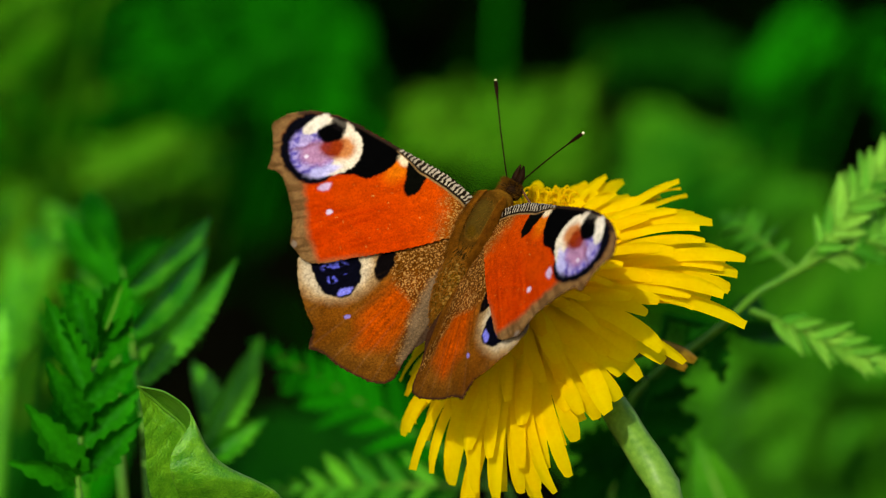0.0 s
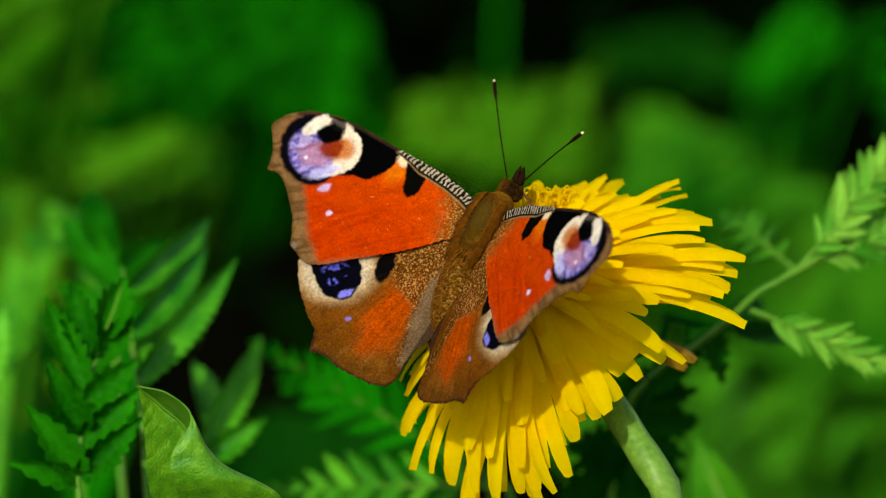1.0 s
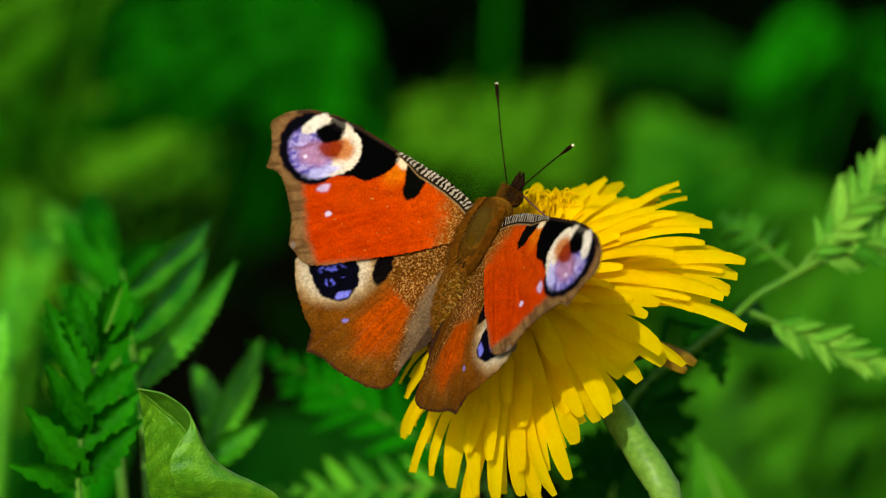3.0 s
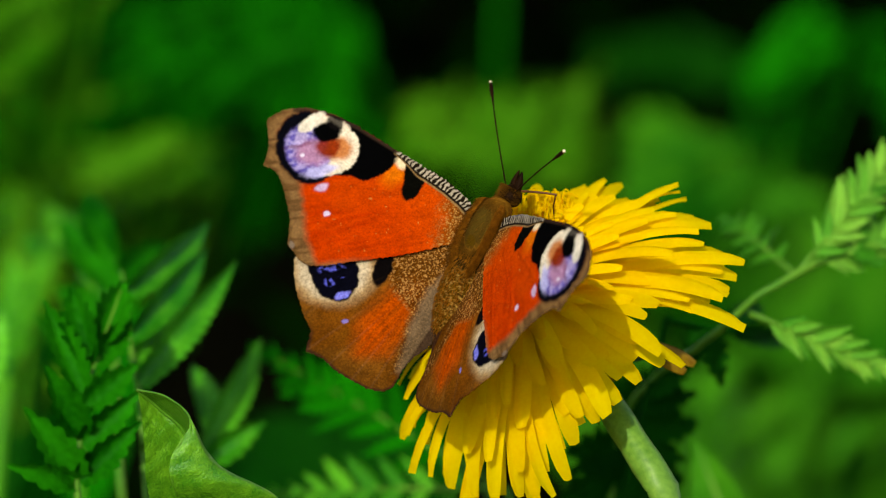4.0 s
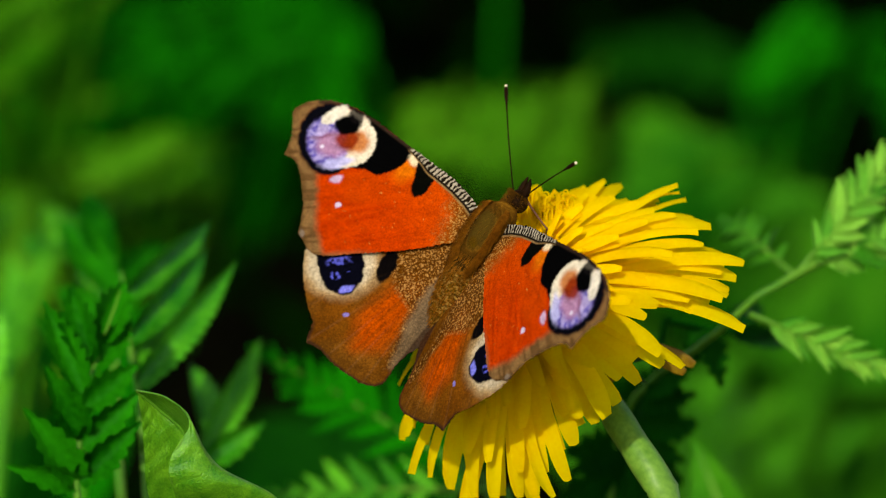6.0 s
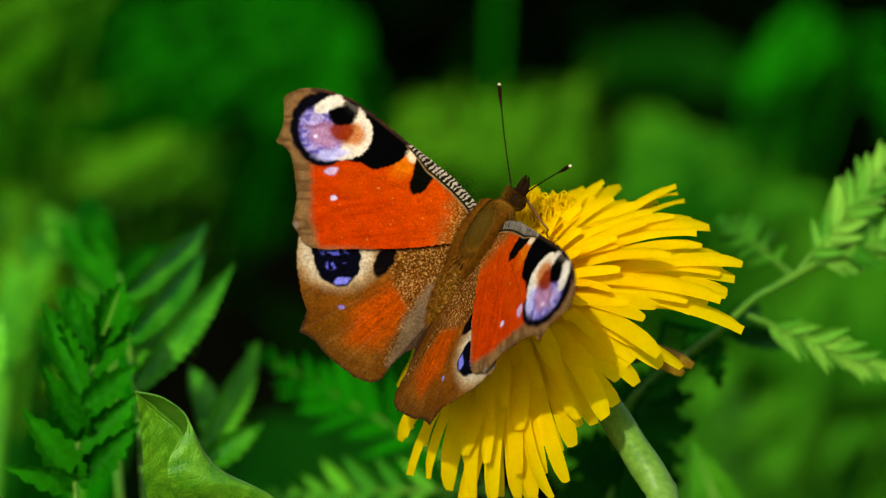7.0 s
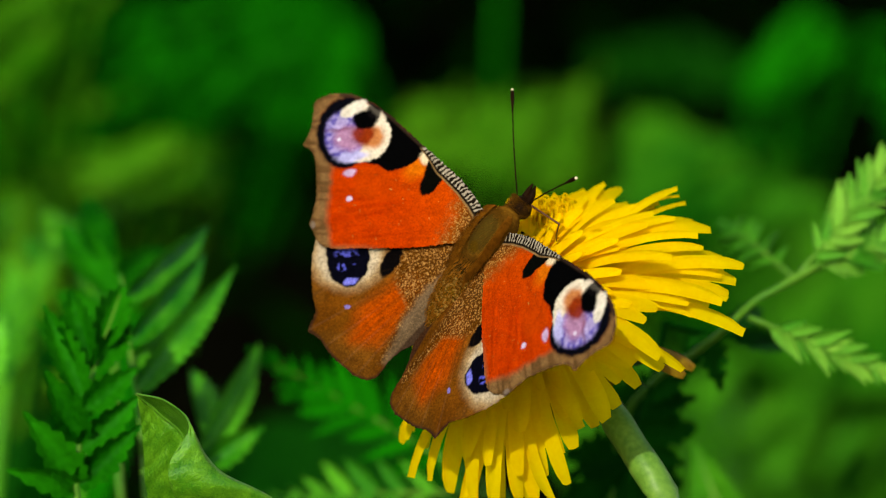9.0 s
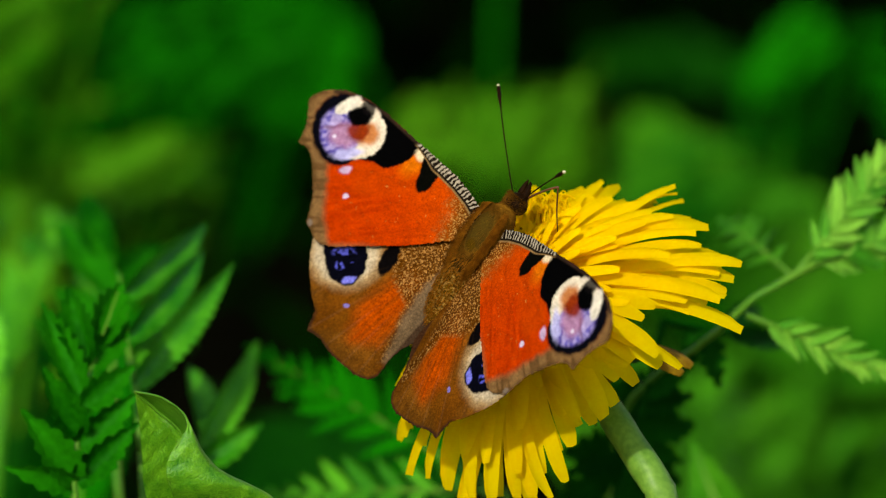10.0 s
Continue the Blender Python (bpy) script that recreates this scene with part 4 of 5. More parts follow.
frond("tansy_leaf", "green feathery leaf with long toothed leaflets",
      [spot(-38.1, -43.5, -66), spot(-37.1, -32.8, -70), spot(-36.1, -28.0, -74), spot(-34.3, -24.0, -81)],
      [(spot(-36.2, -29.7, -74), spot(-28.1, -13.4, -89), 5), (spot(-36.8, -32.2, -73), spot(-26.9, -25.6, -78), 4.5), (spot(-35.9, -27.3, -78), spot(-38.7, -17.4, -89), 4.5)], FRONT + RIGHT * 0.2, LEAF, 0.24, 0.9, seed=6)
frond("tansy_leaf", "narrow green leaf at the edge of the patch", [spot(-72.3, -27.3, -78), spot(-69.7, -22.2, -78), spot(-69.2, -17.1, -81)], [(spot(-69.6, -20.6, -81), spot(-67.4, -9.0, -86), 5), (spot(-69.6, -18.0, -81), spot(-73.3, -6.9, -86), 5)], OPEN, LEAF, seed=7)
stalk("leaf_stalk", "pale green branching leaf stalk beside the flower", [spot(53.7, -1.1, -42), spot(50.3, -3.0, -41), spot(47.1, -4.8, -40), spot(44.2, -6.5, -40), spot(38.2, -12.3, -44), spot(28.7, -20.7, -60), spot(25.4, -33.7, -70), spot(25.0, -72.5, -70), spot(25.4, -241.4, -70)], 0.6, RIB)
pinnate("tansy_leaf", "pale green feathery leaf catching the light", spot(50.3, -3.0, -41), spot(67.3, 15.9, -55), FRONT, 15, 7.0, LEAF_PALE, "comb", seed=8, angle=42, taper=0.1, bend=0.04, stem=False)
pinnate("tansy_leaf", "pale green feathery leaf catching the light", spot(51.7, -2.4, -42), spot(68.9, 3.9, -55), FRONT, 14, 6.2, LEAF_PALE, "comb", seed=18, angle=44, taper=0.1, bend=0.04, stem=False)
pinnate("tansy_leaf", "pale green feathery leaf with comb-like lobes", spot(43.6, -8.6, -42), spot(67.0, -18.4, -46), FRONT, 13, 6.0, LEAF_PALE, "comb", seed=9, angle=40, bend=0.03, stem=False)
pinnate("tansy_leaf", "green feathery leaf beside the flower head", spot(52.1, -3.1, -66), spot(43.9, 4.9, -92), FRONT, 7, 6, LEAF, "comb", seed=14, angle=55, stem=False)
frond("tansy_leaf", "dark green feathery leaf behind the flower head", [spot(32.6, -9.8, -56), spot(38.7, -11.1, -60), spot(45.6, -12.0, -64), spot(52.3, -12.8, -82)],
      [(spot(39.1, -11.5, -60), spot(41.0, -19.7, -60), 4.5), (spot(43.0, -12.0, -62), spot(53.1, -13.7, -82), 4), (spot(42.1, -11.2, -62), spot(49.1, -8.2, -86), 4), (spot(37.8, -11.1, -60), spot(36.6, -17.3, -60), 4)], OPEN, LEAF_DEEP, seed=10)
# Under the head the deep green stands in for the shade there.
frond("tansy_leaf", "feathery leaf under the flower head, coloured dark for shade", [spot(25.9, -34.6, -71), spot(28.3, -26.8, -68), spot(30.6, -20.8, -64), spot(31.4, -16.6, -64)],
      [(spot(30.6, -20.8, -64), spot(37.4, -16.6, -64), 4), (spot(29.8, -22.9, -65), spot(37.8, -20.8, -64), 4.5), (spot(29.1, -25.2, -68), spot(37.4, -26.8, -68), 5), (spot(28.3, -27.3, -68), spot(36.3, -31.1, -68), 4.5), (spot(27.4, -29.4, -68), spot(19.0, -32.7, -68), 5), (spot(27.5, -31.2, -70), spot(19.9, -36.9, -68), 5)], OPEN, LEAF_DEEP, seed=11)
frond("tansy_leaf", "feathery leaf under the flower head, coloured dark for shade", [spot(27.3, -44.9, -84), spot(28.1, -33.5, -82), spot(28.4, -25.7, -80), spot(29.7, -18.8, -80)],
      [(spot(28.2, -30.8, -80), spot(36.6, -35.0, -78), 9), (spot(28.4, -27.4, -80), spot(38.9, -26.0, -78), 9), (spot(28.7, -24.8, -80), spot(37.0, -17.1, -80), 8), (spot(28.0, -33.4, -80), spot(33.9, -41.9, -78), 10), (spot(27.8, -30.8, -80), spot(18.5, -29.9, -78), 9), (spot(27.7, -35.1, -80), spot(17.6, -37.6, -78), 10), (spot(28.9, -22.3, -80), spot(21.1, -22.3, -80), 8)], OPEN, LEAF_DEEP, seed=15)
pinnate("tansy_leaf", "green feathery leaf low behind the flower", spot(6.9, -35.1, -90), spot(-27.7, -16.8, -115), OPEN, 9, 12, LEAF_MID, seed=12, angle=46)
pinnate("tansy_leaf", "green feathery leaf low behind the flower", spot(10.0, -36.0, -80), spot(-27.0, -38.0, -100), OPEN, 8, 10, LEAF_LIGHT, seed=13, angle=44)


def build_curled_leaf():
    """A glossy leaf: one half lies open, the other rolls over towards it, spanned between four rails from tip to foot."""
    open_edge = [spot(-40.2, -18.1, -3), spot(-39.6, -21.8, -3), spot(-39.2, -26.2, -3), spot(-38.6, -32.7, -5), spot(-34.4, -42.8, -14)]
    fold_line = [spot(-40.2, -18.1, -3), spot(-37.2, -20.9, -5), spot(-34.2, -24.0, -6), spot(-32.9, -31.0, -8), spot(-32.2, -43.0, -16)]
    turn_line = [spot(-40.2, -18.1, -3), spot(-35.7, -18.8, 4), spot(-32.3, -21.4, 9), spot(-28.9, -27.3, 8), spot(-20.8, -33.0, 2), spot(-27.3, -42.5, -10)]
    free_edge = [spot(-40.2, -18.1, -3), spot(-35.6, -18.9, 4.5), spot(-32.3, -21.8, 10), spot(-34.7, -26.6, 11), spot(-34.2, -30.8, 9), spot(-30.5, -41.4, -6)]
    base, tip = fold_line[-1], fold_line[0]
    leaf = thing("curled_leaf", base, "glossy light green veined leaf with one half rolled over", "leaf", "meadow leaves")
    inv = leaf.matrix_world.inverted()
    n, m = 60, 40
    rails = [curve_points(c, n + 1) for c in (open_edge, fold_line, turn_line, free_edge)]
    verts, faces = [], []
    for i in range(n + 1):
        a, b, c, d = [r[i] for r in rails]
        s = i / n
        line = curve_points([a, a.lerp(b, 0.5) - NEAR * 0.5 * U * min(1, s * 4), b, b.lerp(c, 0.55) - NEAR * 0.8 * U * min(1, s * 3), c, c.lerp(d, 0.5) + NEAR * 1.2 * U * min(1, max(0, s * 3 - 0.9)), d], m + 1)
        for k, p in enumerate(line):
            q = k / m - 0.33
            vein = abs(math.sin((abs(q) * 1.5 - s * 3.2) * 9.0)) ** 0.4
            h = 0.28 * U * vein * min(1, abs(q) * 6) + 0.25 * U * noise.noise(Vector((s * 9, q * 6, 0))) + 0.10 * U * noise.noise(Vector((s * 30, q * 22, 4)))
            verts.append(inv @ (p + (NEAR if k < m * 0.6 else -RIGHT * 0.3 + NEAR) * h * min(1, s * 6)))
    for i in range(n):
        for k in range(m):
            q = i * (m + 1) + k
            faces.append((q, q + 1, q + m + 2, q + m + 1))
    part("blade", mesh_of("blade", verts, faces, LEAF_CURL), leaf, "glossy veined blade")
    v, f = tube([inv @ p for p in rails[3]], [0.16 * U] * (n + 1), 6)
    part("rolled_margin", mesh_of("rolled_margin", v, f, RIB), leaf, "pale thickened margin")
    v, f = tube([inv @ (p + NEAR * 0.05 * U) for p in rails[1]], [0.22 * U] * (n + 1), 6)
    part("midrib", mesh_of("midrib", v, f, RIB), leaf, "pale midrib")
    down = petiole([inv @ p for p in foot_path(base, tip, 2)], 0.6)
    part("petiole", mesh_of("petiole", *down, RIB), leaf, "leaf stalk down to the soil")


build_curled_leaf()

# blurred plants further back
broad("dock_leaf", "large soft green leaf in the meadow", spot(51.1, -70.1, -468), spot(115.1, -27.9, -684), OPEN, 90, LEAF_SOFT, seed=20, depth=0.05, grow=1.9)
broad("dock_leaf", "large soft green leaf in the meadow", spot(129.0, -20.5, -430), spot(62.9, -1.4, -520), OPEN, 26, LEAF_SOFT, seed=33, depth=0.05, grow=1.9)
broad("dock_leaf", "large soft green leaf in the meadow", spot(111.6, -13.9, -684), spot(54.2, 24.8, -780), OPEN, 24, LEAF_MID, seed=21, depth=0.05, grow=2.4)
broad("dock_leaf", "soft green leaf near the dandelion stem", spot(33.4, -33.2, 75), spot(27.6, -21.2, 75), OPEN - RIGHT * 0.5, 6.5, LEAF_SOFT, seed=22, depth=0.05)
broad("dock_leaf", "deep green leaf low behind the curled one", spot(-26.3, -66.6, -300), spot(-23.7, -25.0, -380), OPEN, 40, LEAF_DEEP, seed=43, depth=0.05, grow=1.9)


def plume(label, rib, pairs, length, width, mat, spread, seed, grow=1.5, facing=OPEN, r=0.8):
    """A far feathered leaf: leaflets in pairs along a rib; lengths in U."""
    rng = random.Random(seed)
    pts = curve_points(rib, 40)
    leaves = []
    for k in range(pairs):
        i = int(4 + 34 * k / max(1, pairs - 1))
        along = (pts[min(39, i + 1)] - pts[i - 1]).normalized()
        for side in (-1, 1):
            a = radians(spread + rng.uniform(-9, 9)) * side
            d = Matrix.Rotation(a, 3, NEAR) @ along + NEAR * rng.uniform(-0.15, 0.15)
            q = length * (1.0 - 0.45 * (k / pairs) ** 2) * rng.uniform(0.75, 1.15) * U
            leaves.append((pts[i], pts[i] + d.normalized() * q, width / grow * rng.uniform(0.75, 1.2)))
    leaves.append((pts[37], pts[37] + (pts[39] - pts[36]).normalized() * length * 0.6 * U, width / grow))
    return frond("meadow_leaf", label, rib, leaves, facing, mat, 0.15, 0.5, r=r, seed=seed, grow=grow)


plume("olive green feathery leaf in the meadow", [spot(51.9, 19.5, -684), spot(34.9, 29.6, -702), spot(15.5, 38.1, -720), spot(-4.4, 43.3, -738)], 7, 25, 6, LEAF_OLIVE, 44, 23)
plume("deep green feathery leaf in the meadow", [spot(-23.2, 39.1, -668), spot(-46.5, 48.7, -690), spot(-76.6, 58.9, -720), spot(-110.8, 66.2, -738)], 9, 22, 9, LEAF_MID, 36, 24)
plume("olive green narrow leaf leaning to the light", [spot(-167.0, 14.6, -720), spot(-154.8, 38.7, -738), spot(-138.4, 61.6, -756), spot(-123.4, 83.2, -774)], 6, 32, 10, LEAF_OLIVE, 22, 25)
plume("deep green feathery leaf in the meadow", [spot(-26.4, 66.2, -936), spot(-48.3, 82.1, -954), spot(-68.5, 96.2, -972), spot(-83.7, 111.4, -972)], 6, 34, 12, LEAF_MID, 42, 26)
plume("mid green feathery leaf in the meadow", [spot(-148.2, 22.1, -560), spot(-128.6, 30.6, -580), spot(-103.3, 39.3, -600), spot(-75.3, 44.1, -620)], 8, 26, 9, LEAF_MID, 30, 38)
plume("mid green feathery leaf in the meadow", [spot(-123.2, -16.2, -420), spot(-113.5, -5.4, -430), spot(-103.6, 5.7, -440), spot(-92.0, 15.6, -450)], 7, 24, 8, LEAF_OLIVE, 40, 39)
plume("green feathery leaf catching the light", [spot(110.3, 56.8, -864), spot(117.0, 64.2, -871), spot(126.1, 72.9, -882), spot(135.4, 84.8, -893)], 4, 15, 9, LEAF_MID, 50, 27)
plume("deep green feathery leaf at the meadow edge", [spot(167.7, 21.2, -792), spot(162.2, 39.0, -810), spot(158.6, 57.3, -828), spot(156.7, 76.0, -846)], 5, 18, 8, LEAF_MID, 45, 28)
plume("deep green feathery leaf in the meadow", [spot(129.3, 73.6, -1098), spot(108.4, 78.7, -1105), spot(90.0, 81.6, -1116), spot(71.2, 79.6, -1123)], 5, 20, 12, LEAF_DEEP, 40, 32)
plume("soft green feathery leaf in the meadow", [spot(109.3, 3.3, -560), spot(97.1, 13.2, -600), spot(82.1, 23.8, -640), spot(62.9, 31.1, -660)], 7, 30, 12, LEAF_SOFT, 45, 34)
broad("dock_leaf", "deep green leaf in the meadow", spot(144.2, -70.7, -540), spot(122.1, -41.9, -684), OPEN, 60, LEAF_SOFT, seed=29, depth=0.05, grow=2.1)
plume("soft green feathery leaf low in the meadow", [spot(135.9, -75.4, -480), spot(123.9, -66.5, -500), spot(111.2, -58.8, -520), spot(96.5, -52.2, -540)], 6, 24, 11, LEAF_SOFT, 42, 40)
plume("soft pale feathery leaf behind the others", [spot(-114.7, 0.1, -396), spot(-100.0, 9.1, -432), spot(-83.7, 17.1, -468), spot(-64.6, 24.7, -504)], 10, 27, 6.0, LEAF_LIGHT, 40, 30)
plume("soft pale feathery leaf behind the others", [spot(-79.3, -22.5, -192), spot(-78.7, -14.4, -200), spot(-77.0, -5.1, -208), spot(-73.9, 5.5, -224)], 6, 13, 3.6, LEAF_LIGHT, 34, 31)
plume("soft pale feathery leaf behind the others", [spot(-58.2, -18.3, -120), spot(-56.9, -11.0, -125), spot(-58.7, -3.7, -135), spot(-63.4, 3.0, -145)], 6, 8, 2.4, LEAF_LIGHT, 40, 35, r=0.5)
broad("dock_leaf", "mid green leaf behind the feathery leaves", spot(-81.5, -62.9, -260), spot(-70.0, 10.0, -330), OPEN, 17, LEAF_MID, seed=36, depth=0.05, grow=1.7)
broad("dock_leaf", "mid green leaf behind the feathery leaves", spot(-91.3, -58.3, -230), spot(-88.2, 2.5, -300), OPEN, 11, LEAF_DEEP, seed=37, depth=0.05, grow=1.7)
stalk("grass_stem", "olive green upright stem far behind", [spot(21.4, 109.3, -864), spot(20.6, 85.1, -864), spot(19.5, 64.0, -846), spot(17.1, 21.5, -810)], 1.2, LEAF_MID, grow=1.3)


def far_foliage(label, mat, right, up, near, count, lean, seed):
    """Loose meadow leaves in one stretch of the far meadow; places in U, lean in degrees from level."""
    rng = random.Random(seed)
    verts, faces = [], []
    for k in range(count):
        p = spot(rng.uniform(*right), rng.uniform(*up), near + rng.uniform(-60, 60))
        ln = rng.uniform(0.011, 0.026)
        v, f = blade(ln, ln * rng.uniform(0.18, 0.34), 4, 0.15, 0.4, 0.15, seed * 100 + k)
        x = Matrix.Rotation(radians(lean + rng.uniform(-28, 28)), 3, NEAR) @ (RIGHT * rng.choice((-1, 1)) + NEAR * rng.uniform(-0.4, 0.4))
        n = OPEN + Vector((rng.uniform(-0.5, 0.5), rng.uniform(-0.4, 0.4), rng.uniform(-0.5, 0.5)))
        x.normalize()
        z = (n - x * n.dot(x)).normalized()
        m = Matrix.Translation(p - x * ln * 0.5) @ basis(x, z.cross(x), z)
        o = len(verts)
        verts += [m @ Vector(q) for q in v]
        # thin stalk down into the growth below
        st = [m @ Vector((0, 0, 0)), m @ Vector((-0.008, 0, -0.004)), Vector((p.x, p.y, max(0.0, p.z - 0.04)))]
        faces += [tuple(i + o for i in g) for g in f]
        v, f = tube(st, [0.0004, 0.0005, 0.0006], 5)
        o = len(verts)
        verts += v
        faces += [tuple(i + o for i in g) for g in f]
    ob = new("meadow_foliage", mesh_of("meadow_foliage", verts, faces, mat))
    tagged(ob, label, "foliage", kind="stuff")


far_foliage("mid green leaves further back in the meadow", LEAF_MID, (-111, -41), (40, 62), -470, 46, 30, 60)
far_foliage("olive green sunlit leaves further back in the meadow", LEAF_OLIVE, (-110, -89), (35, 59), -450, 16, 50, 71)
far_foliage("olive green sunlit leaves further back in the meadow", LEAF_OLIVE, (-91, -66), (18, 27), -440, 11, 12, 61)
far_foliage("olive green sunlit leaves further back in the meadow", LEAF_OLIVE, (-10, 34), (24, 40), -560, 16, 30, 62)
far_foliage("soft green leaves further back in the meadow", LEAF_SOFT, (50, 90), (6, 28), -500, 20, 30, 63)
far_foliage("mid green leaves further back in the meadow", LEAF_MID, (92, 107), (52, 64), -600, 7, 40, 64)
far_foliage("olive green sunlit leaves further back in the meadow", LEAF_OLIVE, (-93, -81), (-51, 8), -300, 14, 75, 66)
far_foliage("soft green leaves further back in the meadow", LEAF_SOFT, (63, 112), (-49, -23), -470, 22, 50, 67)


def build_shade_shrub():
    """A shrub added out of view, so that its crown keeps the far soil in shade."""
    rng = random.Random(12)
    shrub = thing("shrub", (0.75, 1.6, -0.015), "leafy green shrub added out of view to shade the far meadow", "shrub")
    inv = shrub.matrix_world.inverted()
    trunk = curve_points([(0.75, 1.6, -0.015), (0.74, 1.6, 0.2), (0.66, 1.55, 0.42), (0.4, 1.5, 0.52)], 14)
    v, f = tube([inv @ p for p in trunk], [0.03 - 0.0014 * i for i in range(14)], 9)
    part("trunk", mesh_of("trunk", v, f, OLD_BARK), shrub, "brown woody trunk")
    for k in range(9):
        a = math.pi * (0.55 + k * 0.115)
        end = Vector((0.5 + 1.3 * math.cos(a) * (0.7 + 0.3 * (k % 2)), 1.55 + 1.0 * math.sin(a * 2 + 0.3), 0.5 + 0.1 * (k % 3)))
        st = trunk[7 + k % 6]
        path = curve_points([st, (st + end) / 2 + Vector((0, 0, 0.07)), end], 10)
        v, f = tube([inv @ p for p in path], [0.012 - 0.0009 * i for i in range(10)], 6)
        part("limb", mesh_of("limb", v, f, OLD_BARK), shrub)
    verts, faces = [], []
    for k in range(3600):
        while True:
            p = Vector((rng.uniform(-1.1, 1.15), rng.uniform(0.72, 3.3), 0))
            # rounded, uneven outline
            if (abs(p.x - 0.03) / 1.0) ** 3 + (abs(p.y - 1.98) / 1.26) ** 3 < 1 + 0.35 * noise.noise(p * 2.5):
                break
        p.z = 0.36 + rng.random() ** 1.3 * 0.3 + 0.05 * noise.noise(Vector((p.x * 3, p.y * 3, 0)))
        ln = rng.uniform(0.05, 0.09)
        v, f = blade(ln, ln * 0.55, 3, 0.1, 0.25, 0.2, k, 3)
        m = Matrix.Translation(inv @ p) @ Matrix.Rotation(rng.uniform(0, 6.3), 4, "Z") @ Matrix.Rotation(rng.uniform(-0.3, 0.5), 4, "Y") @ Matrix.Rotation(rng.uniform(-0.4, 0.4), 4, "X")
        o = len(verts)
        verts += [m @ Vector(q) for q in v]
        faces += [tuple(i + o for i in g) for g in f]
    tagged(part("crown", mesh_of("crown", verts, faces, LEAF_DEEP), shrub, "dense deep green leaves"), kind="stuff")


OLD_BARK = plain("bark", (0.05, 0.035, 0.02), (0.14, 0.10, 0.06), 60, 0.9, 0.1, 0.8, 0.002)
build_shade_shrub()


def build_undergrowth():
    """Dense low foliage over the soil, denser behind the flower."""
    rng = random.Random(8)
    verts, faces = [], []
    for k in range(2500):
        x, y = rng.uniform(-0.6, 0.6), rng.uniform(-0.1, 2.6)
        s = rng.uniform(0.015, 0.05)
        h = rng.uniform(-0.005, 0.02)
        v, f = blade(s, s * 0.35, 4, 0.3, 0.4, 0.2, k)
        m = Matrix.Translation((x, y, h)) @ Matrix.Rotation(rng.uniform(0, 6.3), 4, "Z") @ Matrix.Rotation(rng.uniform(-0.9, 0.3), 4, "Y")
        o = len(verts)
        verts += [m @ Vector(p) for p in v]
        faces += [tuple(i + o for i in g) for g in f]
    ob = new("undergrowth", mesh_of("undergrowth", verts, faces, LEAF_LOW_SHADED))
    tagged(ob, "dense low meadow foliage over the soil, green darkened for shade", "foliage", kind="stuff")


build_undergrowth()


